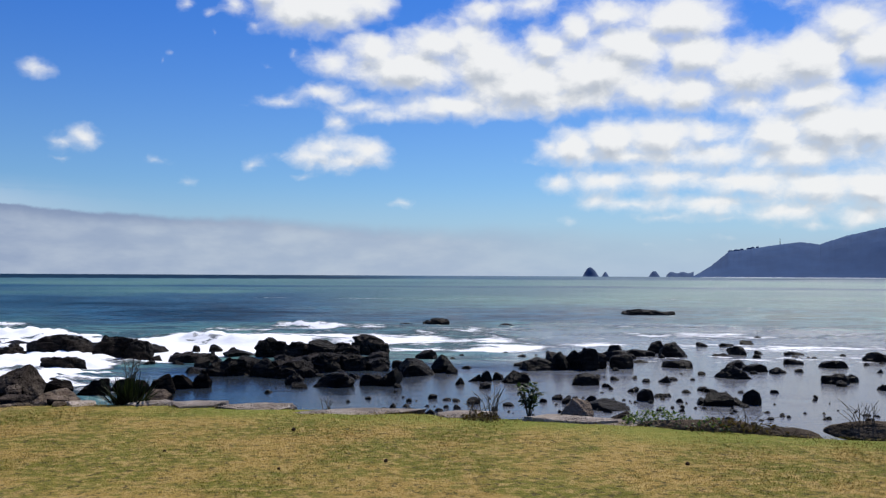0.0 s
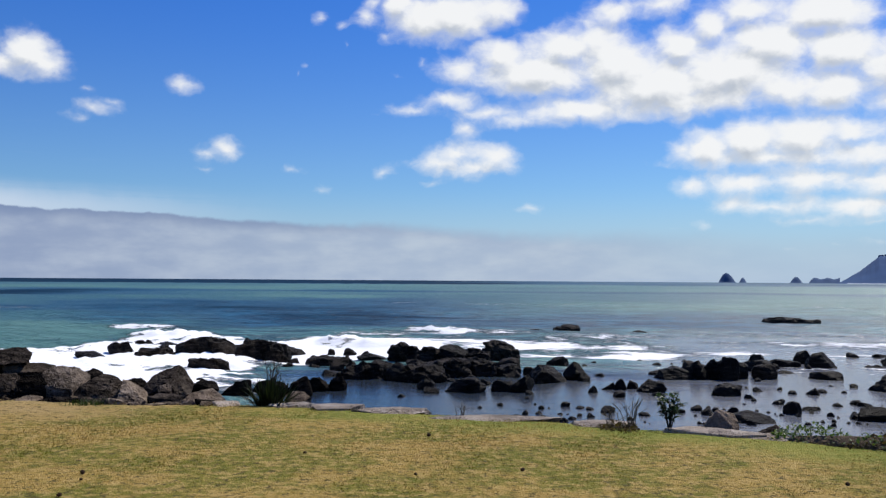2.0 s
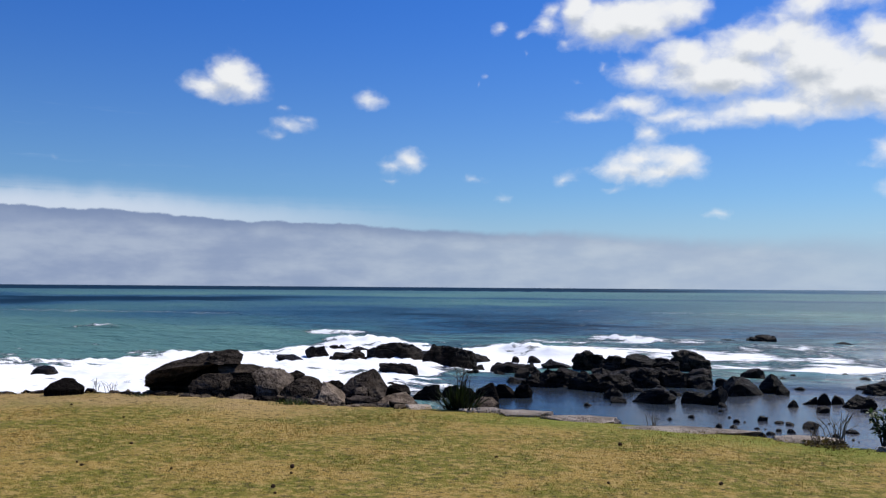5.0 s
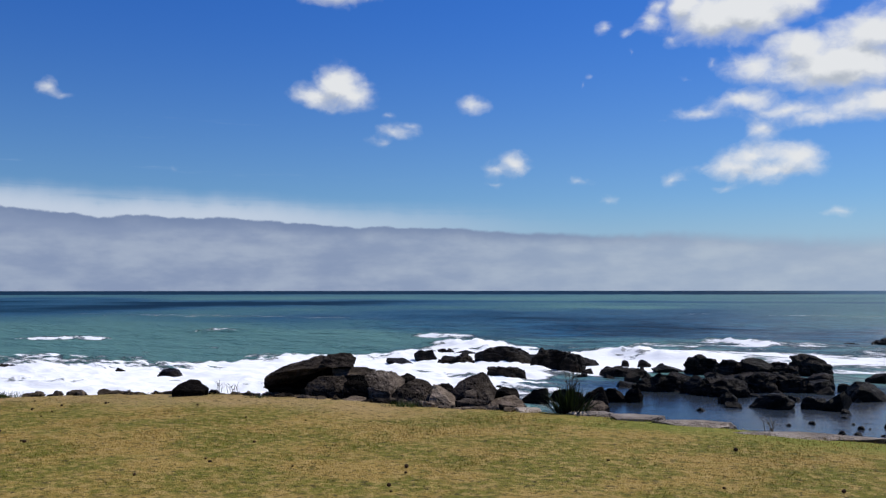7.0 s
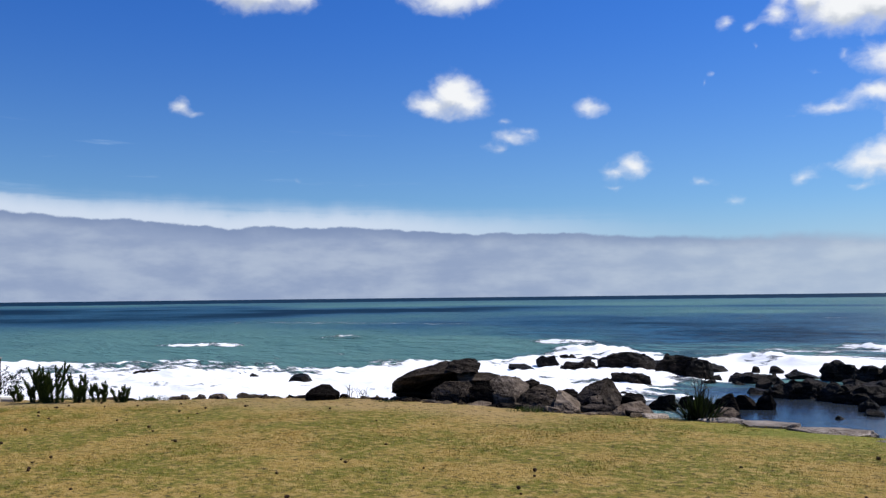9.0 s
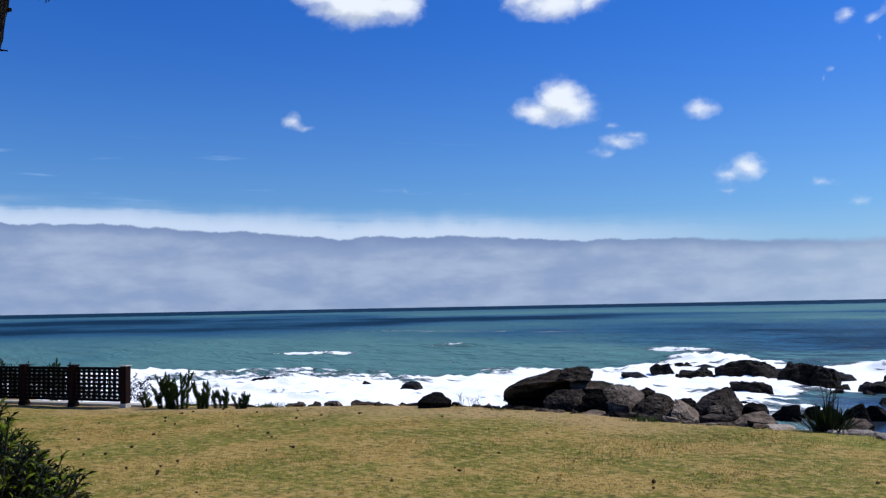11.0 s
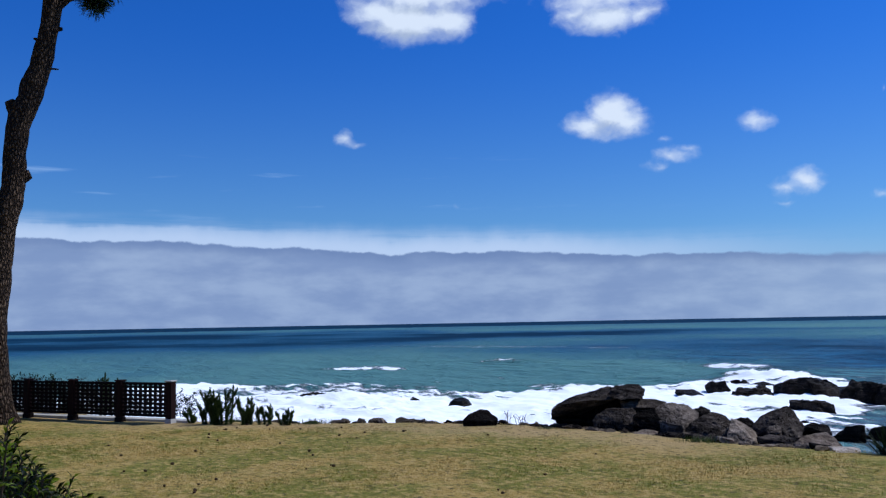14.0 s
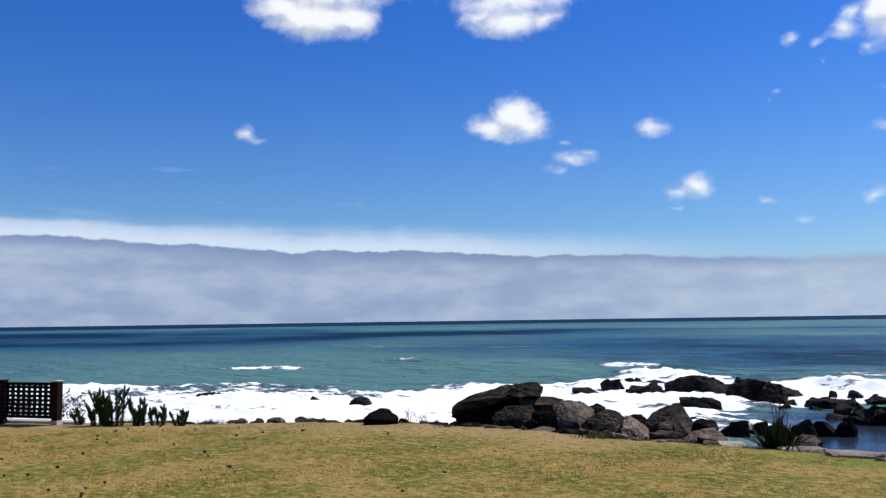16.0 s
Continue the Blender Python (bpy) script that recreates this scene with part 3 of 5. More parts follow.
bank_steps = [-0.4, -0.15, 0.0, 0.3, 0.7, 1.2, 2.0, 3.2, 5.0, 8.0, 14.0, 40.0]
bank_z = lambda X, Y, S: np.interp(S, [-0.4, -0.1, 0.1, 0.7, 2.0, 5.0, 14, 40], [-0.12, -0.06, -0.08, -0.4, -0.8, -1.25, -2.2, -4]) + 0.10 * wave_noise(X * 2.2, Y * 2.2, 7) * smoothstep(S, 0, 1)
tagged(sheet("shore_bank", xs, bank_steps, bank_z, M_BOULDER), "dark stony bank falling from the lawn to the sea", "bank", kind="structure")

# ---------- sea ----------
# west surf: azimuth from +y to the left, range in metres
AZ = np.radians(np.linspace(-62, 118, 640))
RANGE = np.concatenate([np.geomspace(13, 90, 260), np.geomspace(91.5, 4850, 130)])
A, D = np.meshgrid(AZ, RANGE, indexing="ij")
X, Y, DEG = -np.sin(A) * D, np.cos(A) * D, np.degrees(A)
rough = wave_noise(X * 0.35, Y * 0.35, 21)
lace = wave_noise(X * 0.9, Y * 0.9, 22)
west = smoothstep(DEG + 2.0 * lace, 18, 24)
surf_far = 40.5 + 2.5 * rough + 4.5 * smoothstep(DEG, 38, 55) + 6.5 * smoothstep(np.abs(DEG - 21), 13, 6)
surf = west * smoothstep(D + 2.2 * lace, surf_far + 6.0, surf_far - 9.0)
foam = np.clip(surf * 1.25, 0, 1) * (0.86 + 0.20 * lace - 0.22 * smoothstep(wave_noise(X * 0.22, Y * 0.5, 24), 0.15, 0.75) * smoothstep(DEG, 20, 30))
mid = smoothstep(DEG, -12, -4) * smoothstep(DEG, 24, 15)
foam = np.maximum(foam, mid * smoothstep(D, 34.5, 37) * smoothstep(D, 66, 44) * (0.44 + 0.26 * lace + 0.14 * rough))
foam = np.maximum(foam, smoothstep(DEG, 5, 10) * smoothstep(DEG, 24, 20) * smoothstep(D + 1.5 * lace, 32, 35) * smoothstep(D + 2.0 * lace, 50, 43) * (0.84 + 0.2 * lace))
foam = np.maximum(foam, smoothstep(DEG, -10, -4) * smoothstep(DEG, 10, 6) * smoothstep(D, 35, 37) * smoothstep(D + 2.5 * lace, 50, 42) * (0.62 + 0.3 * lace))
foam = foam * (1 - 0.55 * smoothstep(DEG, 30, 22) * smoothstep(D + 2.5 * lace, 31, 26))
foam = np.maximum(foam, smoothstep(DEG, 12, 18) * smoothstep(DEG, 30, 24) * smoothstep(D, 30.5, 34) * smoothstep(D, 46, 42) * 0.92)
east = smoothstep(DEG, -2, -10)
foam = np.maximum(foam, east * smoothstep(D, 29, 38) * smoothstep(D, 75, 48) * (0.40 + 0.24 * lace))
# loose streaks behind the surf
foam = np.maximum(foam, west * smoothstep(D, 40, 44) * smoothstep(D, 64, 46) * (0.26 + 0.26 * lace))
sharp = np.maximum(0, wave_noise(X * 0.02 + 3, Y * 0.16, 31, 3))
foam = np.maximum(foam, 0.42 * smoothstep(sharp, 0.80, 0.95) * smoothstep(D, 55, 70) * smoothstep(D, 180, 110))
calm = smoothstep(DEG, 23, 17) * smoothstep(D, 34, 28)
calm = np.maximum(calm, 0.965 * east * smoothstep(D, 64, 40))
swell = (wave_noise(X * 0.05 + 1.3, Y * 0.28, 41, 3) * 0.16 + wave_noise(X * 0.5, Y * 0.8, 42, 3) * 0.06) * (1 - 0.97 * calm) * smoothstep(D, 900, 90)
swell = swell + (wave_noise(X * 0.75, Y * 1.5, 43, 3) * 0.055 + wave_noise(X * 1.7, Y * 2.9, 44, 2) * 0.025) * (1 - 0.96 * calm) * smoothstep(D, 140, 70)
lumps = np.abs(wave_noise(X * 2.4, Y * 2.4, 23)) + 0.6 * np.abs(wave_noise(X * 5.0, Y * 5.0, 25, 2))
height = swell + surf * (0.08 + 0.14 * np.abs(lace) + 0.10 * lumps)
# the breaking front of the surf stands over the water behind it
front = D - surf_far + 1.5 + 1.2 * lace
height = height + west * np.exp(-(front / np.where(front > 0, 1.3, 3.2)) ** 2) * (0.05 + 0.14 * np.clip(rough, 0, 1) + 0.08 * lumps)
foam = np.maximum(foam, west * np.exp(-(front / np.where(front > 0, 2.2, 3.5)) ** 2) * (0.66 + 0.25 * np.clip(rough, -0.6, 1)))
# breaking crests: azimuth, range, half width in degrees, height
BREAKERS = [(28.0, 56.5, 3.2, 0.20, 0.62), (51.5, 63, 4.5, 0.22, 0.60), (42.5, 66, 4.0, 0.22, 0.60), (62, 50, 4.0, 0.10, 0.5), (9.0, 52, 3.5, 0.30, 0.6), (14.5, 42.5, 4.5, 0.42, 0.95), (27.0, 47.0, 3.0, 0.20, 0.60), (33.0, 47.0, 4.0, 0.16, 0.5)]
for b_az, b_d, b_w, b_h, b_f in BREAKERS:
    along = np.exp(-((DEG - b_az) / b_w) ** 2)
    off = D - b_d - 0.9 * np.sin((DEG - b_az) * 0.7) - 0.5 * rough
    height = height + b_h * along * np.exp(-(off / np.where(off > 0, 2.8, 0.9)) ** 2) * (0.75 + 0.5 * lumps)
    foam = np.maximum(foam, along * np.exp(-((off + 0.4 + 0.5 * lace) / (2.4 if b_f > 0.8 else 0.75)) ** 2) * (b_f + 0.30 * lace))
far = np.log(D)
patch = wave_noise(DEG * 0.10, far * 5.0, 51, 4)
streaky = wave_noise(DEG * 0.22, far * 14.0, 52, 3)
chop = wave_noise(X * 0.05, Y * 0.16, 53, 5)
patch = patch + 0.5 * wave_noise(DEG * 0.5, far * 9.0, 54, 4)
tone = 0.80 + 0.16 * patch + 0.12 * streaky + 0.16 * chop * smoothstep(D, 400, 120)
# dark bands: cloud shadows put into the water's colour
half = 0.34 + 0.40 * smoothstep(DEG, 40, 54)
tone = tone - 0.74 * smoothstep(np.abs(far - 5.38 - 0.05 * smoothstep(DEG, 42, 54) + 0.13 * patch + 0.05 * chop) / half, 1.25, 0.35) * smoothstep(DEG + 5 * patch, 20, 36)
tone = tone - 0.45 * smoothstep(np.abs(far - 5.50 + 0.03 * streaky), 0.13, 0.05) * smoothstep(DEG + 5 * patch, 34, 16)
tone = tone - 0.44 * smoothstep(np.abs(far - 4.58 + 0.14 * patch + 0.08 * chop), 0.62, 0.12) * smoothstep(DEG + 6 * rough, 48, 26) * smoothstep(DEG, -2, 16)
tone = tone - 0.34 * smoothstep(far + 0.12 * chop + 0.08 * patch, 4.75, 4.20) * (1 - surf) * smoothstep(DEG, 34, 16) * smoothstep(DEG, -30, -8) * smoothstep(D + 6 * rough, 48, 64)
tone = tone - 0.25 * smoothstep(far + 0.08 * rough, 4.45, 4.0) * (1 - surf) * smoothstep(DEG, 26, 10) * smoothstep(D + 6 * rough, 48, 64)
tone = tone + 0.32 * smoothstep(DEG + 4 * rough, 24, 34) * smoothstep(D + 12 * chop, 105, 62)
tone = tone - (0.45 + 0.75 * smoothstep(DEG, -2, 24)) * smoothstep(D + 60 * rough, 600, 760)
V = np.stack([X, Y, SEA + height], -1).reshape(-1, 3)
w = len(RANGE)
i = (np.arange(len(AZ) - 1)[:, None] * w + np.arange(w - 1)[None, :]).ravel()
sea_mesh = mesh_from("sea", V, np.stack([i, i + 1, i + w + 1, i + w], 1), M_SEA, True)
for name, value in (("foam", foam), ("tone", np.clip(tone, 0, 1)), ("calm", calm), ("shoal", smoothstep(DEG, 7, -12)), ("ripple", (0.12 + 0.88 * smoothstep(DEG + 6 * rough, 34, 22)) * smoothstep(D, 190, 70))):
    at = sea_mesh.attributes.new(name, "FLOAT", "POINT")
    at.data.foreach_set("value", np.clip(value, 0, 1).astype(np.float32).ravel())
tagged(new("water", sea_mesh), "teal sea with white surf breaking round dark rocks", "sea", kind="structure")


# ---------- far land ----------
def ridge(name, az0, az1, top, distance, depth, mat, label, category, seed):
    """A ridge of land seen over the sea: its crest follows top(azimuth), in degrees of height."""
    count = max(12, int((az1 - az0) * 10))
    verts, faces = [], []
    rows = 14
    for i in range(count + 1):
        a = az0 + (az1 - az0) * i / count
        z = math.tan(radians(max(top(a), 0.02))) * distance
        for j in range(rows + 1):
            f = j / rows
            r = distance - depth * (1 - f) * 0.8
            h = z * math.sin(f * math.pi / 2) ** 1.2
            h *= 1 + 0.12 * (1 - f) * noise.noise(Vector((a * 2.2, f * 5, seed)))
            g = radians(a)
            verts.append((math.sin(g) * r, math.cos(g) * r, SEA - 0.5 + h))
        verts.append((math.sin(g) * (distance + depth * 0.3), math.cos(g) * (distance + depth * 0.3), SEA - 1))
    w = rows + 2
    for i in range(count):
        for j in range(rows + 1):
            q = i * w + j
            faces.append((q, q + w, q + w + 1, q + 1))
    return tagged(new(name, mesh_from(name, verts, faces, mat)), label, category)


crest = lambda a: float(np.interp(a, [15.9, 16.3, 17.3, 18.3, 19.7, 21.3, 22.5, 23.6, 25.1, 27.2, 31, 36, 42, 60], [0, 0.12, 0.75, 1.6, 1.8, 2.05, 2.18, 2.04, 2.54, 3.02, 3.9, 4.6, 3.8, 2.5])) + 0.03 * noise.noise(Vector((a * 6, 0, 0)))
headland = ridge("headland", 15.9, 60, crest, 4300, 900, M_FARHILL, "distant scrub headland rising from the sea, blue-grey with painted haze", "headland", 1)
surf_line = ridge("shore_surf", 16.6, 58, lambda a: 0.022 + 0.016 * noise.noise(Vector((a * 5, 3, 0))), 3560, 20, M_SURF, "thin white line of surf", "", 9)
surf_line.parent = headland
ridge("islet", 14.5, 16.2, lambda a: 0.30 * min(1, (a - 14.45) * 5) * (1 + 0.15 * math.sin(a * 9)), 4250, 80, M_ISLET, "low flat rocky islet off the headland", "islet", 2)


def stack(az, w, h, lean, seed):
    r = lambda a: h * max(0.0, 1 - abs((a - az - lean * w) / (w * (1 - lean * (1 if a > az else -1)))) ** 1.7) * (1 + 0.12 * noise.noise(Vector((a * 14, seed, 0))))
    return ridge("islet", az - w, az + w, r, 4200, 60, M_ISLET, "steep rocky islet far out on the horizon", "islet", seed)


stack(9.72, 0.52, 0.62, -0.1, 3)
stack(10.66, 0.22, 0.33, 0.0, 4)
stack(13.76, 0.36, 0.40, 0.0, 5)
verts, faces = tube([(0, 0, -8), (0, 0, 30)], [2.0, 0.9], 6)
g = radians(21.35)
mast = new("radio_mast", mesh_from("radio_mast", verts, faces, M_STEM))
mast.location = (math.sin(g) * 4290, math.cos(g) * 4290, 4300 * math.tan(radians(2.05)) - 3)
tagged(mast, "thin radio mast on the crest of the headland", "mast")
rnd = random.Random(4)
for k in range(16):
    g = radians(rnd.uniform(18.2, 20.3))
    top = 4300 * math.tan(radians(crest(math.degrees(g))))
    bm = bmesh.new()
    bmesh.ops.create_icosphere(bm, subdivisions=2, radius=1.0)
    for v in bm.verts:
        v.co *= 1 + 0.35 * noise.noise(v.co * 2 + Vector((k, 0, 0)))
        v.co = Vector((v.co.x * rnd.uniform(7, 8), v.co.y * 7, v.co.z * 5 + 5))
    t = new("hilltop_tree", from_bm("hilltop_tree", bm, M_FARHILL))
    t.location = (math.sin(g) * 4295, math.cos(g) * 4295, top - 5)
    tagged(t, "tiny dark tree on the headland's skyline", "tree", "trees on the headland")


# ---------- rocks ----------
def rock_shape(name, w, depth, h, seed, mat, sub=3, cuts=9, sink=0.35, explicit=(), rugged=0.16):
    """A broken rock: a ball cut by planes and roughened, w wide, h high over its base and sunk below it."""
    rs = np.random.RandomState(seed)
    bm = bmesh.new()
    bmesh.ops.create_icosphere(bm, subdivisions=sub, radius=1.0)
    co = np.array([v.co for v in bm.verts])
    planes = [(rs.normal(size=3), rs.uniform(0.55, 0.86)) for _ in range(cuts)] + [(np.array(e[:3], float), e[3]) for e in explicit]
    off = rs.uniform(-50, 50, 3)
    scale = np.array([w / 2, depth / 2, (h + sink) / 2])
    unit = max(scale)
    for q in range(len(co)):
        p = Vector(co[q] * scale / unit * 1.3 + off)
        co[q] *= 1 + noise.fractal(p, 1.0, 2.0, 3) * rugged * 1.6
    for nrm, c in planes:
        nrm = nrm / np.linalg.norm(nrm)
        over = co @ nrm - c
        co -= np.outer(np.maximum(over, 0) * 0.95, nrm)
    for q in range(len(co)):
        p = Vector(co[q] * scale / unit * 2.6 + off)
        k = (abs(noise.noise(p)) - 0.25) * rugged * 0.7
        if sub > 3:
            k += (abs(noise.noise(p * 2.4)) - 0.25) * rugged * 0.45 + noise.noise(p * 5.5) * rugged * 0.18
        co[q] *= 1 + k
    lo, hi = co.min(0), co.max(0)
    co = (co - (lo + hi) / 2) / (hi - lo)
    co[:, 0] *= w
    co[:, 1] *= depth
    co[:, 2] = (co[:, 2] + 0.5) * (h + sink) - sink
    for v, p in zip(bm.verts, co):
        v.co = p
    return from_bm(name, bm, mat)


def rock_at(x, y, w, h, base, seed, mat, label, group="", sub=3, depth=None, sink=0.35, explicit=(), turn=None, cuts=9, rugged=0.16, name="rock"):
    depth = depth or max(w * 0.75, h * 0.9)
    g = math.atan2(-x, y)
    ob = new(name, rock_shape(name, w, depth, h, seed, mat, sub, cuts, sink, explicit, rugged))
    ob.location = (x - math.sin(g) * depth * 0.42, y + math.cos(g) * depth * 0.42, base)
    ob.rotation_euler[2] = g + (random.Random(seed).uniform(-0.25, 0.25) if turn is None else turn)
    return tagged(ob, label, "rock", group)


def hull_rock(name, corners, seed, mat, edge=0.05, rough=0.035, foot=-0.7, soften=2, blocky=0.9, waves=0.9, settle=0.3):
    """A broken boulder: the solid round its corners, its edges worn, its faces fractured; its foot goes into the bank."""
    bm = bmesh.new()
    low = min(c[2] for c in corners)
    for c in corners:
        bm.verts.new(c)
        if foot is not None and c[2] < low + 0.14:
            bm.verts.new((c[0] * 0.92, c[1] + 0.06, foot))
    bmesh.ops.convex_hull(bm, input=bm.verts)
    bmesh.ops.delete(bm, geom=[v for v in bm.verts if not v.link_faces], context="VERTS")
    for _ in range(7):
        long_ = [e for e in bm.edges if e.calc_length() > edge * 1.5]
        if not long_:
            break
        bmesh.ops.subdivide_edges(bm, edges=long_, cuts=1)
        bmesh.ops.triangulate(bm, faces=[f for f in bm.faces if len(f.verts) > 3])
    for _ in range(soften):
        bmesh.ops.smooth_vert(bm, verts=bm.verts, factor=0.5, use_axis_x=True, use_axis_y=True, use_axis_z=True)
    bm.normal_update()
    off = Vector((seed * 7.31 % 40, seed * 3.17 % 40, seed * 1.3 % 40))
    size = max(c[0] for c in corners) - min(c[0] for c in corners)
    k = 2.4 / max(size, 0.3)
    moved = []
    for v in bm.verts:
        p = v.co * k + off
        q = Vector((p.x + p.z * 0.5, p.y, p.z * 3.2))
        r = noise.fractal(p * 1.3, 1.0, 2.0, 3) * waves - max(0.0, 0.16 - abs(noise.noise(p * 1.1 + Vector((9, 0, 0))))) * 5.0
        warp = noise.noise_vector(p * 1.4) * 0.7
        r += (abs(noise.noise(q * 1.2)) - 0.2) * 0.9 + noise.noise(p * 5.0) * 0.30 + noise.noise(p * 11.0) * 0.20
        r += (noise.cell(q * 0.9 + warp) - 0.5) * blocky + (noise.cell(p * 2.6 + warp) - 0.5) * blocky * 0.5
        moved.append(v.co + v.normal * (r - 0.25) * rough * min(1.0, 0.25 + 0.75 * size))
    for v, p in zip(bm.verts, moved):
        v.co = p
    bmesh.ops.smooth_vert(bm, verts=bm.verts, factor=settle, use_axis_x=True, use_axis_y=True, use_axis_z=True)
    return from_bm(name, bm, mat)


def block_corners(w, depth, h, seed, sink=0.35):
    """Corners of a broad, flat-topped, uneven block of reef."""
    rnd = random.Random(seed)
    out = []
    for count, z0, z1, r0, r1 in ((6, 0.74, 1.0, 0.25, 0.72), (8, 0.35, 0.78, 0.70, 0.97), (8, -1, -1, 0.85, 1.05)):
        start = rnd.uniform(0, 6.28)
        for j in range(count):
            a, r = start + j * 6.283 / count + rnd.uniform(-0.3, 0.3), rnd.uniform(r0, r1)
            out.append((math.cos(a) * r * w / 2, math.sin(a) * r * depth / 2, -sink if z0 < 0 else h * rnd.uniform(z0, z1)))
    return out


def reef_rock(x, y, w, h, seed, label, group):
    depth = max(w * 0.7, h)
    g = math.atan2(-x, y)
    ob = new("rock", hull_rock("rock", block_corners(w, depth, h, seed), seed, M_BASALT, 0.06, 0.080, -0.5, 1, 1.0, 0.8, 0.2))
    ob.location, ob.rotation_euler[2] = (x - math.sin(g) * depth * 0.4, y + math.cos(g) * depth * 0.4, SEA), g + random.Random(seed).uniform(-0.2, 0.2)
    return tagged(ob, label, "rock", group)


# each: x, y of its seaward foot nearest the lawn, width, height over the water
FAR_REEF = [(16.4, 69.9, 3.9, 0.5), (18.3, 70.3, 1.6, 0.4), (-0.4, 54.3, 2.0, 0.45), (-2.3, 54.1, 1.3, 0.2), (4.0, 54.4, 1.3, 0.15), (-20.4, 43.5, 0.6, 0.2)]
NORTH_REEF = [
    (-14.9, 33.8, 2.16, 0.82), (-12.1, 31.8, 1.43, 0.95), (-11.2, 32.0, 0.80, 0.78), (-11.7, 35.2, 0.95, 0.34), (-12.2, 27.8, 1.25, 0.54), (-16.5, 32.5, 1.59, 0.46), (-18.4, 33.4, 0.94, 0.61),
    (-18.4, 31.2, 1.04, 0.35), (-19.8, 38.1, 1.15, 0.30), (-18.4, 37.4, 1.06, 0.29), (-8.9, 31.3, 1.99, 0.39), (-7.8, 33.4, 1.04, 0.31), (-11.6, 30.7, 0.72, 0.19), (-10.6, 32.1, 0.43, 0.18),
    (-30.0, 21.2, 1.50, 0.44), (-25.6, 22.9, 0.50, 0.34), (-22.8, 22.6, 0.80, 0.44),
]
CENTRE_REEF = [
    (-6.5, 33.1, 1.19, 0.79), (-5.3, 31.9, 1.23, 0.74), (-4.4, 31.9, 0.91, 0.83), (-3.7, 32.0, 1.20, 0.81), (-2.9, 33.8, 1.51, 0.76), (-6.6, 27.2, 1.47, 0.56), (-5.4, 26.9, 0.90, 0.61),
    (-4.5, 26.7, 1.24, 0.62), (-3.9, 28.3, 1.10, 0.59), (-3.1, 28.8, 1.21, 0.62), (-2.3, 29.0, 0.89, 0.43), (-4.3, 25.1, 0.48, 0.31),
]
POOL_EDGE = [
    (-3.1, 24.6, 0.95, 0.43), (-2.0, 25.0, 0.65, 0.35), (-1.5, 25.0, 0.57, 0.55), (-2.7, 26.6, 0.38, 0.16), (-4.0, 24.4, 0.47, 0.16), (-4.7, 23.3, 0.33, 0.10), (-1.1, 27.1, 0.27, 0.13),
    (-7.9, 27.8, 0.56, 0.20), (-10.3, 30.4, 0.43, 0.17), (-9.3, 30.5, 0.40, 0.15), (-0.8, 27.4, 0.93, 0.58), (-0.6, 32.1, 0.67, 0.46), (0.0, 28.4, 0.59, 0.61), (0.3, 28.1, 0.40, 0.30),
    (-3.9, 27.2, 0.35, 0.11),
]
EAST_REEF = [
    (3.3, 29.1, 1.07, 0.44), (4.0, 29.3, 0.59, 0.66), (4.4, 29.5, 0.57, 0.71), (4.9, 29.3, 0.64, 0.81), (5.4, 29.9, 0.48, 0.58), (6.4, 32.5, 1.08, 0.44), (7.8, 34.3, 0.96, 0.29),
    (8.9, 35.9, 0.64, 0.55), (9.1, 34.4, 0.85, 0.61), (8.2, 30.2, 0.89, 0.29), (12.0, 35.3, 0.70, 0.37), (11.3, 34.8, 0.82, 0.11), (16.4, 32.8, 0.73, 0.39),
]
POOL_STONES = [
    (1.0, 26.1, 0.41, 0.22), (1.3, 26.1, 0.37, 0.34), (1.7, 26.5, 0.38, 0.26), (2.2, 25.7, 0.62, 0.38), (0.5, 25.2, 0.36, 0.22), (4.2, 25.3, 0.62, 0.36), (4.7, 24.9, 0.26, 0.12),
    (6.7, 26.0, 0.39, 0.22), (5.2, 22.2, 0.39, 0.33), (5.8, 22.9, 0.51, 0.10), (3.9, 20.6, 0.82, 0.25), (3.8, 22.0, 0.28, 0.16), (6.5, 21.6, 0.35, 0.18), (6.8, 21.4, 0.60, 0.34),
    (7.3, 21.5, 0.38, 0.21), (7.7, 21.6, 0.42, 0.40), (7.4, 23.9, 0.45, 0.11), (9.1, 23.7, 0.22, 0.11),
]
SHALLOWS = [
    (9.1, 27.1, 0.92, 0.43), (10.3, 30.3, 0.56, 0.30), (10.5, 29.1, 0.71, 0.28), (11.1, 28.6, 0.52, 0.21), (13.0, 35.6, 0.33, 0.18), (14.3, 40.6, 0.57, 0.23), (12.8, 31.6, 0.57, 0.21),
    (14.5, 35.4, 0.69, 0.14), (13.7, 30.3, 0.81, 0.29), (11.7, 25.8, 0.64, 0.33), (12.4, 26.3, 0.42, 0.26), (14.6, 28.9, 0.30, 0.16), (12.4, 24.4, 0.38, 0.19), (13.0, 39.5, 0.61, 0.17),
    (11.8, 39.4, 0.49, 0.22), (16.3, 44.7, 0.41, 0.14), (7.3, 31.9, 0.77, 0.10), (8.5, 30.0, 0.38, 0.10),
]
PLATFORM = [(-4.6, 28.6, 3.2, 0.30), (-4.0, 30.6, 3.4, 0.40), (-14.2, 36.0, 3.2, 0.35), (4.6, 30.6, 2.2, 0.30)]
seed = 100
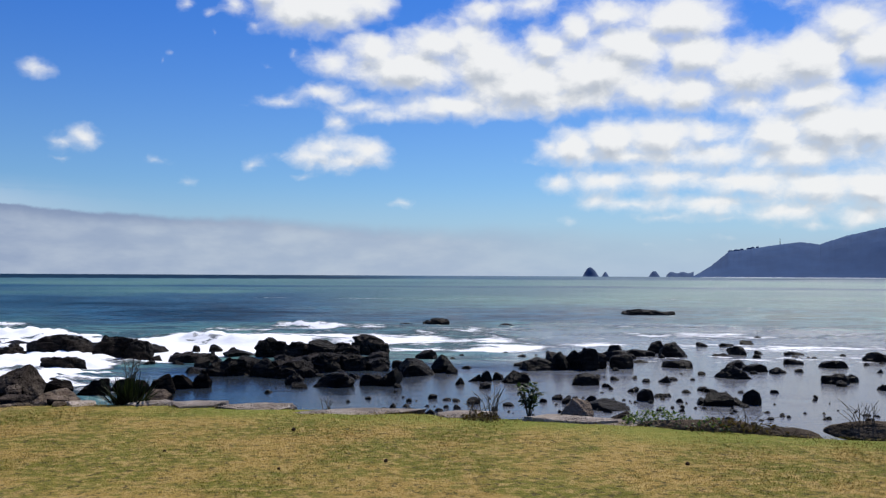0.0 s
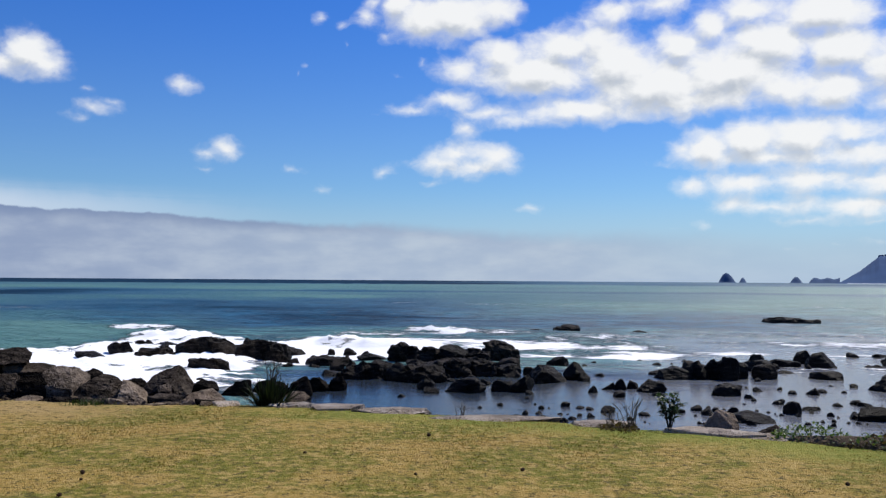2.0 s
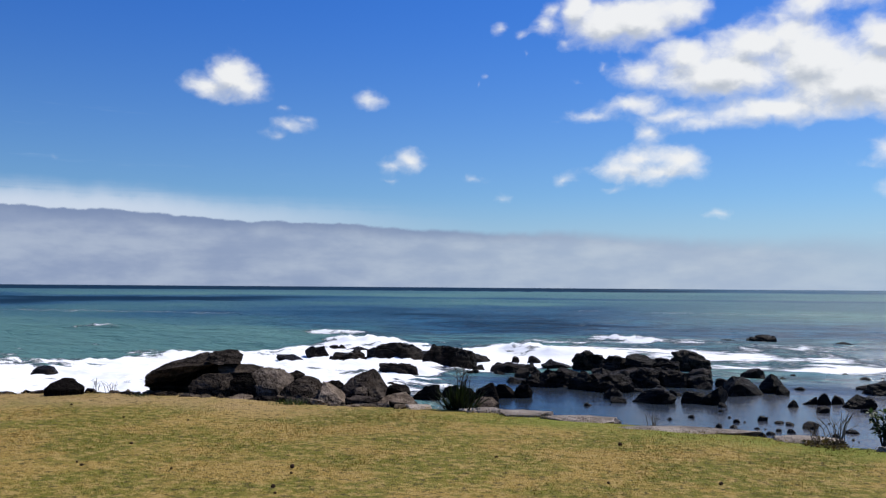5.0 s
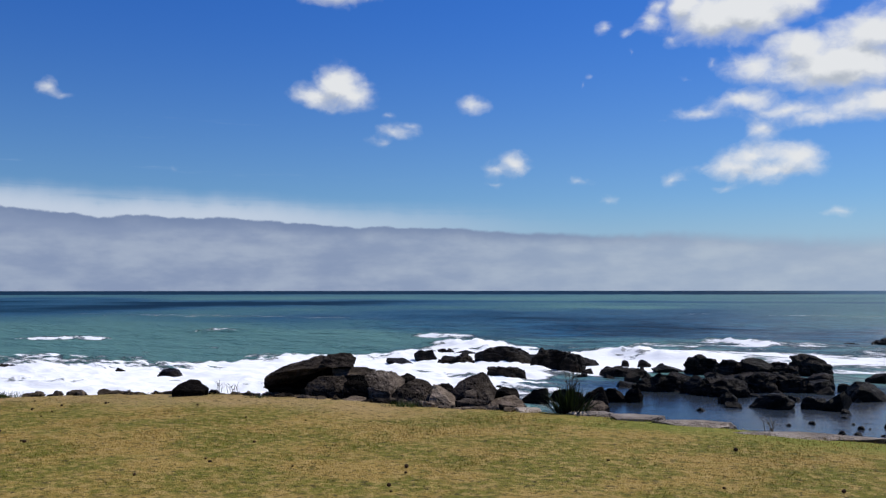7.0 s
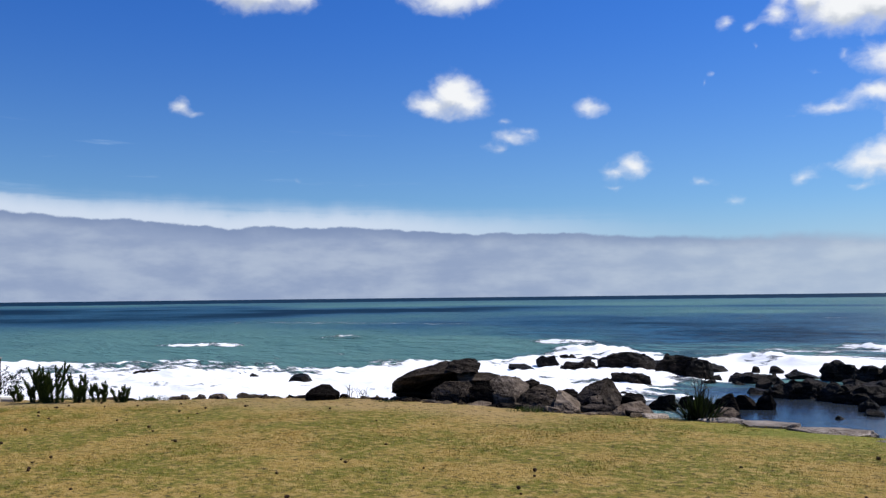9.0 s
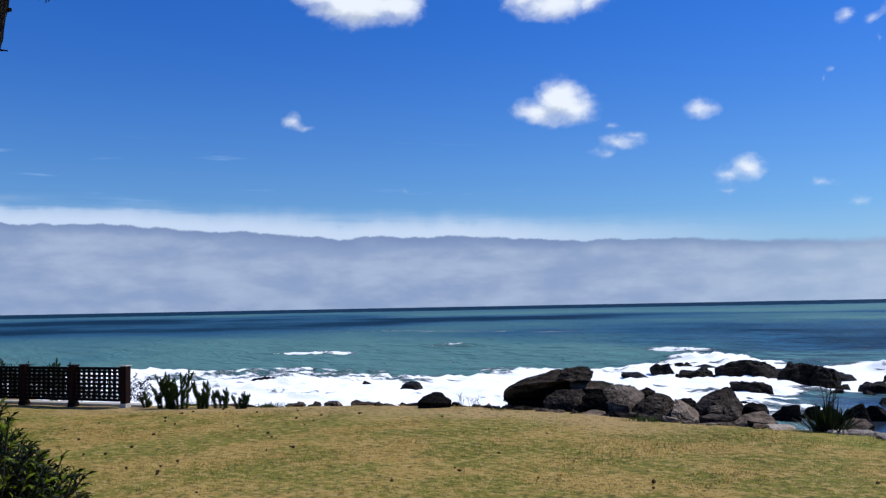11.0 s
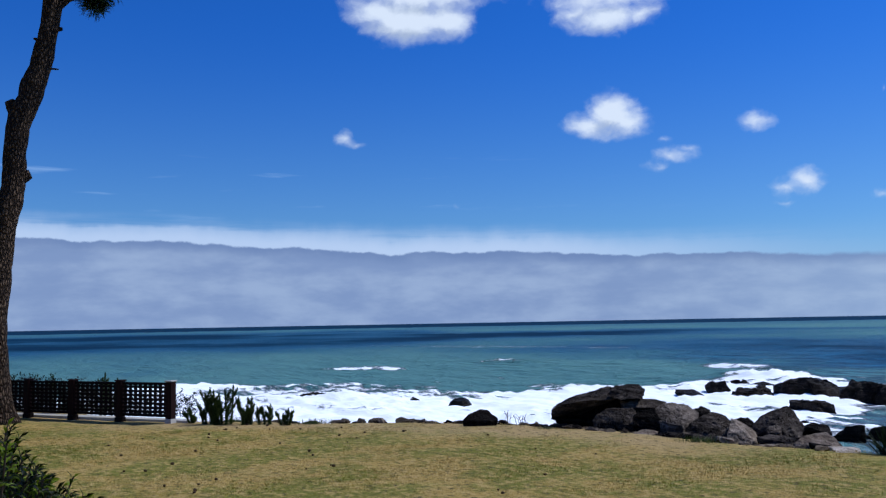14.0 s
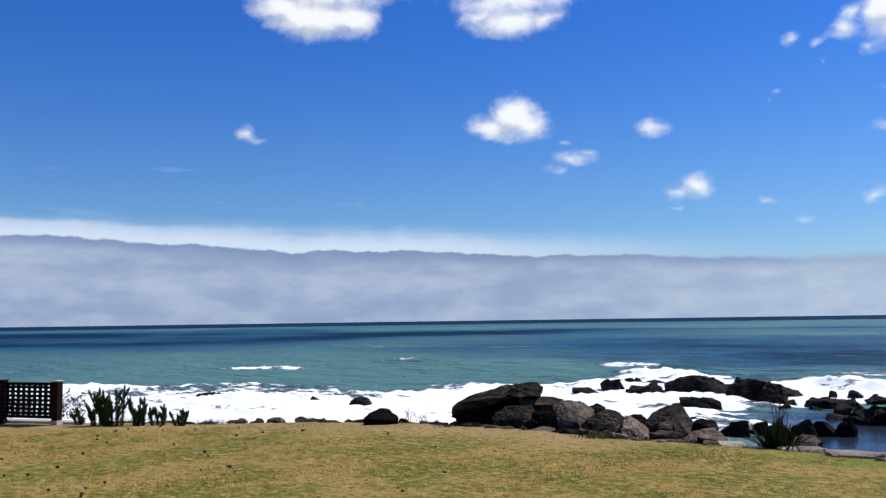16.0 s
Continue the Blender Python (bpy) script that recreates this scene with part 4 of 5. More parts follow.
for group, rocks, label in (
        ("far reef", FAR_REEF, "low black reef rock awash in the open sea"),
        ("surf rocks", NORTH_REEF, "black wet rock with white surf breaking round it"),
        ("reef platforms", PLATFORM, "broad low black reef rock under the higher ones"),
        ("reef before the pool", CENTRE_REEF, "dark brown-black broken reef rock at the pool's edge"),
        ("rocks at the pool's edge", POOL_EDGE, "dark angular rock standing in the pool's edge"),
        ("reef east of the pool", EAST_REEF, "black jagged reef rock standing in shallow water"),
        ("stones in the pool", POOL_STONES, "dark angular stone in the still tidal pool"),
        ("stones in the shallows", SHALLOWS, "dark stone in the bright rippled shallows")):
    for x, y, w, h in rocks:
        seed += 1
        if w >= 1.1:
            reef_rock(x, y, w * (1.34 if h > 0.45 else 1.12), h * 1.06, seed, label, group)
        else:
            rock_at(x, y, w * (1.3 if w > 0.55 else 1.15), h * 0.95, SEA, seed, M_SHADESTONE, label, group, sub=4 if w > 0.6 else 3, rugged=0.18, cuts=15)

# smaller broken rocks filling in between the large ones
rnd = random.Random(12)
for cx, cy, sx, sy, count in ((-14.5, 36.0, 4.0, 1.0, 8), (-4.3, 29.0, 2.6, 2.4, 26), (4.6, 30.4, 1.8, 0.8, 6), (7.6, 34.0, 1.8, 1.0, 5)):
    for _ in range(count):
        seed += 1
        x, y, w = rnd.gauss(cx, sx * 0.6), rnd.gauss(cy, sy * 0.6), rnd.uniform(0.3, 0.9)
        rock_at(x, y, w, w * rnd.uniform(0.35, 0.65), SEA, seed, M_BASALT, "small black broken reef rock", "loose reef rocks", sub=3, sink=0.2)
# small stones breaking the water, and along the pool's near shore
pebbles = bmesh.new()
for k in range(190):
    if k < 70:
        x, y, w = rnd.uniform(-1.5, 17), rnd.uniform(21, 37), rnd.uniform(0.12, 0.40)
    else:
        x, y, w = rnd.uniform(-2.5, 10), 19.3 + abs(rnd.gauss(0, 2.0)), rnd.uniform(0.06, 0.24)
    me = rock_shape("stone", w, w * rnd.uniform(0.7, 1.0), w * rnd.uniform(0.25, 0.5), 900 + k, M_SHADESTONE, 2, 9, 0.12)
    me.transform(pose(x, y, SEA, 0, 0, rnd.uniform(0, 360)))
    pebbles.from_mesh(me)
    bpy.data.meshes.remove(me)
tagged(new("pool_stones", from_bm("pool_stones", pebbles, M_SHADESTONE)), "small dark stones scattered in the tidal pool", "stones", kind="stuff")

# rocks between the boulders and the pool
INSHORE = [(-8.8, 21.8, 0.84, 0.54), (-7.4, 22.8, 0.67, 0.53), (-7.2, 24.1, 0.72, 0.39), (-6.7, 24.3, 0.52, 0.41), (-10.5, 23.8, 0.57, 0.33), (-8.5, 22.7, 0.52, 0.45), (-8.0, 22.7, 0.54, 0.40), (-10.8, 23.3, 0.57, 0.24)]
for x, y, w, h in INSHORE:
    seed += 1
    rock_at(x, y, w * 1.15, h, SEA, seed, M_DARKROCK, "dark weathered rock at the foot of the bank", "inshore rocks", sub=4, sink=0.5, cuts=15, rugged=0.2)
for _ in range(40):
    seed += 1
    x = rnd.uniform(-16, 8)
    y = float(edge_y(x)) + rnd.uniform(0.8, 5.0)
    w = rnd.uniform(0.25, 0.7)
    rock_at(x, y, w, w * 0.4, -0.55 - 0.13 * (y - float(edge_y(x))), seed, M_DARKROCK, "small dark rock on the stony bank", "bank rocks", sub=3, sink=0.3)

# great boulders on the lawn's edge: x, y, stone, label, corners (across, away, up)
# dark and bright stones carry shade and sunlight in their colour
STONE = {"pale": M_PALEROCK, "mid": M_BOULDER, "dark": M_DARKROCK, "tan": M_TAN, "bright": M_SUNLITROCK, "slate": M_SLATE}


def boulder(x, y, stone, label, corners, foot=-0.7, count=[2]):
    count[0] += 1
    ob = new("boulder", hull_rock("boulder", corners, count[0], STONE[stone], 0.034, 0.020, foot, 0, 0.8, 0.5, 0.12))
    ob.location, ob.rotation_euler[2] = (x, y, 0), math.atan2(-x, y)
    return tagged(ob, label, "boulder", "boulders on the edge")


boulder(-10.85, 13.45, "slate", "long sloping brown slab of rock over a dark hollow", [(-0.30, -0.30, 0.10), (-0.27, -0.35, 0.30), (-0.08, -0.50, 0.42), (0.36, -0.55, 0.50), (0.85, -0.50, 0.51), (1.05, -0.30, 0.51), (-0.16, 0.15, 0.38), (0.07, 0.30, 0.49), (0.51, 0.40, 0.60), (0.85, 0.40, 0.69), (1.05, 0.20, 0.68), (-0.11, 0.10, -0.01), (1.08, 0.40, 0.48)], None)
boulder(-10.05, 13.95, "slate", "blunt weathered block at the upper end of the slab", [(-0.16, -0.35, 0.58), (-0.07, -0.30, 0.68), (0.02, 0.00, 0.74), (0.26, 0.10, 0.78), (0.48, 0.10, 0.77), (0.58, -0.10, 0.68), (0.55, -0.30, 0.56), (0.47, -0.40, 0.52), (0.10, -0.45, 0.50), (-0.02, 0.40, 0.49), (0.56, 0.45, 0.52)], None)
boulder(-10.45, 13.95, "dark", "rock under the slab, the hollow's shade painted as black", [(-0.82, -0.15, 0.24), (-0.24, -0.10, 0.45), (0.44, -0.05, 0.56), (0.87, -0.05, 0.55), (0.86, -0.20, -0.07), (-0.82, -0.20, -0.06), (-0.65, 0.60, 0.42), (0.84, 0.60, 0.56), (0.88, 0.80, -0.17), (-0.81, 0.80, -0.14)])
boulder(-9.55, 14.20, "slate", "flat-topped dark boulder among the others", [(-0.44, -0.15, 0.47), (-0.31, 0.25, 0.49), (0.23, 0.25, 0.49), (0.43, 0.10, 0.45), (0.41, -0.10, 0.38), (-0.20, -0.30, 0.36), (0.22, -0.30, 0.35), (-0.44, -0.20, 0.30), (0.40, 0.00, -0.04), (-0.45, 0.00, -0.03), (0.41, 0.60, 0.01), (-0.40, 0.60, 0.01)])
boulder(-9.95, 13.55, "slate", "grey streaked boulder in front of the long slab", [(-0.27, -0.30, 0.16), (-0.19, -0.25, 0.26), (-0.04, -0.20, 0.35), (0.25, -0.05, 0.37), (0.47, -0.05, 0.37), (0.56, -0.20, 0.24), (0.48, -0.35, 0.08), (0.13, -0.35, 0.03), (-0.24, -0.35, 0.06), (0.09, 0.30, 0.32), (0.48, 0.30, 0.31), (-0.21, 0.20, 0.05)])
boulder(-9.30, 13.75, "dark", "boulder with its neighbours' shade painted as black", [(-0.18, -0.30, 0.26), (-0.04, -0.20, 0.35), (0.20, -0.10, 0.39), (0.31, -0.30, 0.19), (0.30, -0.40, -0.04), (-0.20, -0.40, -0.02), (-0.01, 0.30, 0.28), (0.26, 0.30, 0.28)])
boulder(-8.95, 14.15, "bright", "grey-brown split boulder, sunlight painted into its pale colour", [(-0.29, -0.20, 0.38), (-0.12, -0.05, 0.47), (0.08, 0.15, 0.45), (0.33, 0.35, 0.40), (0.52, 0.35, 0.24), (0.47, 0.15, 0.16), (0.17, -0.60, 0.10), (0.19, -0.60, 0.02), (-0.34, -0.35, -0.02), (-0.29, -0.45, 0.17), (0.36, -0.20, 0.11), (0.51, 0.30, -0.03), (0.20, 0.80, 0.31), (-0.14, 0.60, 0.30)])
boulder(-8.75, 14.90, "dark", "small dark rock behind the split boulder", [(-0.15, -0.10, 0.30), (-0.01, 0.05, 0.35), (0.14, 0.00, 0.29), (0.18, -0.10, 0.20), (-0.13, -0.20, 0.08), (0.19, -0.20, 0.07), (0.03, 0.30, 0.13)])
boulder(-8.25, 14.15, "slate", "dark cracked boulder on the bank", [(-0.39, -0.20, 0.03), (-0.26, -0.15, 0.17), (-0.10, 0.00, 0.28), (0.12, 0.15, 0.34), (0.32, 0.15, 0.29), (0.48, 0.00, 0.15), (0.36, -0.35, -0.08), (-0.05, -0.40, -0.13), (-0.40, -0.30, -0.06), (0.13, 0.50, 0.26), (0.37, 0.50, 0.10)])
boulder(-7.75, 14.30, "bright", "smooth sloping boulder, sunlight painted into its pale colour", [(-0.20, -0.40, -0.07), (-0.15, -0.30, 0.07), (-0.09, -0.10, 0.25), (-0.01, 0.10, 0.22), (0.16, 0.20, 0.12), (0.34, 0.25, -0.03), (0.36, 0.10, -0.12), (0.28, -0.20, -0.13), (-0.16, -0.40, -0.12), (-0.00, 0.45, 0.11), (0.26, 0.50, -0.13)])
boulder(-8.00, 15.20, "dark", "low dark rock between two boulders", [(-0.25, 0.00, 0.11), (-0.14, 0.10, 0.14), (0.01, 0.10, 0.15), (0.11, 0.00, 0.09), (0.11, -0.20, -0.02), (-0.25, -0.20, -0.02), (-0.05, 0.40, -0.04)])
boulder(-7.40, 15.10, "slate", "pyramid-shaped cracked brown boulder", [(-0.50, -0.20, -0.03), (-0.41, -0.10, 0.11), (-0.26, 0.00, 0.25), (-0.04, 0.10, 0.35), (0.19, 0.10, 0.42), (0.26, 0.20, 0.37), (0.36, 0.20, 0.20), (0.47, 0.20, 0.02), (0.42, 0.00, -0.07), (0.10, -0.50, 0.04), (-0.02, -0.45, 0.13), (-0.45, -0.30, -0.16), (0.38, -0.20, -0.13), (-0.00, -0.45, -0.12), (0.19, 0.60, 0.33), (0.41, 0.70, -0.03), (-0.38, 0.50, -0.06)])
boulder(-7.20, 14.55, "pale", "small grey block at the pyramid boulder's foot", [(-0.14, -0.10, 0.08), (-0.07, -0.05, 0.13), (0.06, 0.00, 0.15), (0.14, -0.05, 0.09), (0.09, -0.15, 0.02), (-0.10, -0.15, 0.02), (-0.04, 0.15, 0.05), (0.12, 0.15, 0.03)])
boulder(-7.00, 14.30, "mid", "low dark layered rock on the bank", [(-0.37, -0.20, -0.01), (-0.12, 0.00, 0.02), (0.21, 0.00, -0.01), (0.27, -0.15, -0.05), (0.18, -0.25, -0.11), (-0.32, -0.25, -0.10), (-0.22, 0.30, -0.10), (0.20, 0.30, -0.10)])
boulder(-6.45, 14.30, "tan", "tan layered rock at the lawn's edge", [(-0.29, -0.25, -0.06), (-0.11, -0.05, 0.06), (0.08, 0.05, 0.09), (0.24, 0.10, 0.10), (0.36, 0.00, 0.02), (0.49, -0.20, -0.11), (0.38, -0.30, -0.15), (-0.21, -0.30, -0.14), (-0.00, 0.30, -0.02), (0.41, 0.30, -0.12)])
boulder(-12.02, 12.20, "dark", "rounded dark rock on the lawn's edge", [(-0.28, -0.15, 0.15), (-0.22, -0.10, 0.17), (-0.11, 0.00, 0.27), (0.01, 0.10, 0.31), (0.21, 0.10, 0.30), (0.27, 0.05, 0.25), (0.38, 0.00, 0.20), (0.41, -0.10, 0.10), (0.02, -0.20, 0.10), (0.24, -0.20, 0.12), (0.09, 0.35, 0.22), (-0.14, 0.30, 0.12)])
boulder(-7.11, 16.08, "dark", "dark rock below the bank", [(-0.25, -0.07, -0.01), (-0.05, 0.03, 0.05), (0.17, 0.12, 0.01), (0.25, 0.02, -0.07), (-0.11, -0.27, -0.02), (-0.28, -0.17, -0.14), (0.26, -0.18, -0.15), (0.01, 0.53, -0.18)])
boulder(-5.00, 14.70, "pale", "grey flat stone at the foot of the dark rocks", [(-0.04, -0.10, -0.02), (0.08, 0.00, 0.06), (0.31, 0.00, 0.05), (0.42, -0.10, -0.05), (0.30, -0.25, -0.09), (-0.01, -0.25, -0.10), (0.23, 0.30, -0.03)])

# stones that edge the lawn: x, y, width, height
EDGING = [
    (-5.5, 13.2, 0.45, 0.02), (-3.64, 13.1, 0.85, 0.04), (-2.85, 12.9, 1.4, 0.035), (-1.2, 12.55, 2.0, 0.02), (1.75, 11.80, 1.35, 0.05), (-4.4, 13.3, 0.9, 0.03), (0.35, 12.35, 0.9, 0.02), (2.3, 11.7, 0.8, 0.03),
]
for x, y, w, h in EDGING:
    seed += 1
    rock_at(x, y, w, h, 0.0, seed, M_SLAB, "pale flat stone edging the lawn", "edging stones", sub=4, depth=0.5, sink=0.2, explicit=((0, 0, 1, 0.35), (0, -0.35, 1, 0.4)), turn=0.0, rugged=0.2, name="edging_stone")
rock_at(1.95, 12.5, 0.5, 0.22, 0.0, 77, M_TAN, "tan pointed rock behind the edging stones", "edging stones", sub=4, sink=0.3, name="edging_stone")
rock_at(2.55, 12.1, 0.6, 0.08, 0.0, 78, M_BOULDER, "low dark rock at the lawn's edge", "edging stones", sub=4, sink=0.3, name="edging_stone")
for x, y, w, h in ((3.3, 11.35, 1.7, 0.11), (4.3, 10.95, 1.0, 0.06), (5.5, 10.95, 1.3, 0.15), (6.8, 10.8, 1.5, 0.13)):
    seed += 1
    rock_at(x, y, w, h, 0.0, seed, M_EARTH, "low mound of brown earth and stones at the lawn's edge", "earth mounds", sub=4, depth=0.7, sink=0.2, turn=0.0, cuts=3, rugged=0.12, name="earth_mound")
rnd = random.Random(31)
x = -17.0
while x < -5.9:
    seed += 1
    w = rnd.uniform(0.12, 0.5)
    rock_at(x + w / 2, float(edge_y(x + w / 2)) - 0.10 + rnd.uniform(-0.16, 0.16), w, rnd.uniform(0.0, 0.075), 0.0, seed, (M_TAN, M_EARTH, M_EARTH, M_SLATE, M_DARKROCK)[rnd.randrange(5)],
            "thin weathered stone set along the lawn's edge", "edging stones", sub=3, depth=rnd.uniform(0.15, 0.4), sink=0.12, cuts=6, rugged=0.35, name="edging_stone")
    x += w * rnd.uniform(0.3, 0.7)


# ---------- plants ----------
def blade_mesh(name, blades, mat):
    """Narrow folded leaves; each blade is root, direction, length, width and droop."""
    verts, faces = [], []
    for root, way, length, width, droop in blades:
        root, way = Vector(root), Vector(way).normalized()
        side = way.cross(Vector((0, 0, 1)))
        side = side.normalized() if side.length > 0.01 else Vector((1, 0, 0))
        base = len(verts)
        steps = 5
        for s in range(steps + 1):
            f = s / steps
            p = root + way * (length * f) + Vector((way.x, way.y, 0)) * (droop * length * f * f) - Vector((0, 0, 1)) * (droop * length * f * f * 0.8)
            q = width * (1 - f ** 2) * 0.5 + 0.001
            fold = side.cross(way) * (q * 0.45)
            verts += [p - side * q + fold, p, p + side * q + fold]
            if s:
                b = base + (s - 1) * 3
                faces += [(b, b + 1, b + 4, b + 3), (b + 1, b + 2, b + 5, b + 4)]
    return mesh_from(name, verts, faces, mat)


def leaf_cloud(name, leaves, mat):
    """Broad pointed leaves: base, direction, up, length, width."""
    verts, faces = [], []
    for base, way, up, length, width in leaves:
        base, way = Vector(base), Vector(way).normalized()
        side = way.cross(Vector(up))
        side = side.normalized() if side.length > 0.01 else Vector((1, 0, 0))
        nrm = side.cross(way)
        b = len(verts)
        mid, tip = base + way * length * 0.5 + nrm * length * 0.06, base + way * length - nrm * length * 0.10
        verts += [base, mid - side * width / 2 + nrm * width * 0.18, mid, mid + side * width / 2 + nrm * width * 0.18, tip]
        faces += [(b, b + 2, b + 1), (b, b + 3, b + 2), (b + 1, b + 2, b + 4), (b + 2, b + 3, b + 4)]
    return mesh_from(name, verts, faces, mat)


def stalks(name, items, mat):
    verts, faces = [], []
    for pts, r0, r1 in items:
        v, f = tube(pts, [r0 + (r1 - r0) * i / (len(pts) - 1) for i in range(len(pts))], 5)
        b = len(verts)
        verts += v
        faces += [tuple(i + b for i in q) for q in f]
    return mesh_from(name, verts, faces, mat)


def thing(name, x, y, z, label, category, group=""):
    e = new(name)
    e.location = (x, y, z)
    return tagged(e, label, category, group)


def flax(x, y, z, size, seed):
    rnd = random.Random(seed)
    top = thing("flax_plant", x, y, z, "dark spiky flax clump with dry flower stalks on the bank", "plant")
    blades = []
    for _ in range(190):
        g, tilt = rnd.uniform(0, 6.283), abs(rnd.gauss(0, 0.42))
        way = (math.sin(tilt) * math.cos(g), math.sin(tilt) * math.sin(g), math.cos(tilt))
        r = rnd.uniform(0, 0.22)
        blades.append(((math.cos(g) * r, math.sin(g) * r, -0.05), way, size * rnd.uniform(0.55, 1.0), 0.035, rnd.uniform(0, 0.25)))
    part("leaves", blade_mesh("leaves", blades, M_FLAX), None, top)
    for _ in range(6):
        lean = (rnd.uniform(-0.25, 0.3), rnd.uniform(-0.1, 0.1))
        h = size * rnd.uniform(1.05, 1.4)
        items = [([(0, 0, 0), (lean[0] * h * 0.45, lean[1] * h * 0.5, h * 0.6), (lean[0] * h, lean[1] * h, h)], 0.008, 0.004)]
        for k in range(4):
            f = 0.6 + 0.1 * k
            s = -1 if k % 2 else 1
            items.append(([(lean[0] * h * f, lean[1] * h * f, h * f), (lean[0] * h * f + 0.06 * s, lean[1] * h * f, h * f + 0.07)], 0.005, 0.003))
        part("flower_stalk", stalks("flower_stalk", items, M_STEM), None, top, "dry dark flower stalk")
    return top


flax(-4.88, 13.5, -0.05, 0.62, 1)


def shrub(x, y, z, h, seed, mat, label, leaf=0.07, count=130, spread=0.2):
    rnd = random.Random(seed)
    top = thing("shrub", x, y, z, label, "shrub")
    items, leaves = [], []
    for _ in range(9):
        g = rnd.uniform(0, 6.283)
        tip = Vector((math.cos(g) * spread * rnd.uniform(0.2, 1), math.sin(g) * spread * rnd.uniform(0.2, 1), h * rnd.uniform(0.6, 1)))
        items.append(([(0, 0, -0.1), tuple(tip * 0.5 + Vector((0, 0, 0.05))), tuple(tip)], 0.010, 0.004))
        for _ in range(count // 9):
            f = rnd.uniform(0.25, 1.0)
            p = tip * f
            way = Vector((rnd.uniform(-1, 1), rnd.uniform(-1, 1), rnd.uniform(-0.2, 0.7)))
            leaves.append((p, way, (rnd.uniform(-0.4, 0.4), rnd.uniform(-0.4, 0.4), 1), leaf * rnd.uniform(0.7, 1.2), leaf * 0.6))
    part("branches", stalks("branches", items, M_STEM), None, top)
    part("foliage", leaf_cloud("foliage", leaves, mat), None, top)
    return top


shrub(1.25, 12.5, 0.0, 0.48, 3, M_SHRUB, "small upright broad-leaved shrub behind the edging stones", 0.095, 190, 0.22)


def creeper(x, y, w, h, seed, mat, label):
    rnd = random.Random(seed)
    leaves = []
    for _ in range(int(420 * w)):
        u = rnd.uniform(-1, 1)
        p = (u * w / 2, rnd.gauss(0, 0.14), h * rnd.uniform(0.1, 1) * (1 - u * u * 0.7) * (0.6 + 0.4 * noise.noise(Vector((u * 4, seed, 0)))))
        leaves.append((p, (rnd.uniform(-1, 1), rnd.uniform(-1, 1), rnd.uniform(-0.1, 0.9)), (0, rnd.uniform(-0.5, 0.5), 1), rnd.uniform(0.04, 0.08), rnd.uniform(0.03, 0.05)))
    ob = new("creeper", leaf_cloud("creeper", leaves, mat))
    ob.location, ob.rotation_euler[2] = (x, y, -0.03), math.atan2(-x, y)
    return tagged(ob, label, "creeper")


creeper(2.95, 11.85, 0.95, 0.30, 5, M_COVER, "bright green creeper sprawling over the lawn's edge")
creeper(3.85, 11.35, 1.3, 0.20, 6, M_DRYCOVER, "withered brown creeper over the lawn's edge")
creeper(3.5, 11.5, 0.7, 0.22, 7, M_COVER, "green creeper among withered stems")
creeper(0.55, 12.25, 0.5, 0.08, 8, M_DRYCOVER, "low dry weeds between edging stones")


def dry_weed(x, y, h, count, spread, seed, label):
    rnd = random.Random(seed)
    items = []
    for _ in range(count):
        lean = rnd.gauss(0, spread), rnd.gauss(0, spread * 0.5)
        hh = h * rnd.uniform(0.5, 1)
        root = (rnd.gauss(0, spread * 0.4), rnd.gauss(0, 0.05), -0.05)
        items.append(([root, (root[0] + lean[0] * 0.4, root[1] + lean[1] * 0.4, hh * 0.6), (root[0] + lean[0], root[1] + lean[1], hh)], 0.0055, 0.003))
        if rnd.random() < 0.7:
            items.append(([(root[0] + lean[0] * 0.4, root[1] + lean[1] * 0.4, hh * 0.6), (root[0] + lean[0] * 0.4 + rnd.uniform(-0.1, 0.1), root[1], hh * 0.9)], 0.004, 0.002))
    top = thing("dry_weed", x, y, 0.0, label, "weed")
    top.rotation_euler[2] = math.atan2(-x, y)
    for it in items:
        part("stalk", stalks("stalk", [it], M_STALK), None, top)
    return top


dry_weed(0.72, 12.35, 0.45, 14, 0.14, 1, "bare dry weed stalks standing by the edging stones")
dry_weed(0.45, 12.5, 0.25, 9, 0.12, 2, "short dry weed stalks at the lawn's edge")
dry_weed(5.45, 11.2, 0.42, 13, 0.15, 3, "bare dry weed stalks over the shallows")
dry_weed(-11.4, 12.8, 0.24, 7, 0.12, 4, "thin dry stalks beside the dark boulder")
dry_weed(-11.75, 12.75, 0.28, 5, 0.07, 5, "thin dry stalks over the surf")
dry_weed(-1.7, 12.9, 0.22, 7, 0.12, 6, "few thin dry stalks above the pool")
dry_weed(3.9, 11.4, 0.3, 10, 0.3, 7, "thin bare twigs in the creeper")


def tuft(x, y, w, h, seed, label):
    rnd = random.Random(seed)
    blades = [((rnd.gauss(0, w / 3), rnd.gauss(0, 0.08), -0.02), (rnd.uniform(-0.5, 0.5), rnd.uniform(-0.5, 0.5), 1), h * rnd.uniform(0.5, 1), 0.008, rnd.uniform(0, 0.4)) for _ in range(150)]
    ob = new("grass_tuft", blade_mesh("grass_tuft", blades, M_SHOOT))
    ob.location, ob.rotation_euler[2] = (x, y, 0), math.atan2(-x, y)
    return tagged(ob, label, "grass", kind="stuff")


tuft(-7.6, 12.85, 0.45, 0.16, 1, "uncut green grass tuft against the boulders")
tuft(-10.6, 12.55, 0.3, 0.08, 2, "short uncut grass along the stones")
tuft(-15.0, 10.5, 0.5, 0.14, 3, "uncut grass at the corner of the lawn")
tuft(-16.5, 9.6, 0.6, 0.18, 4, "uncut grass beside the fence post")


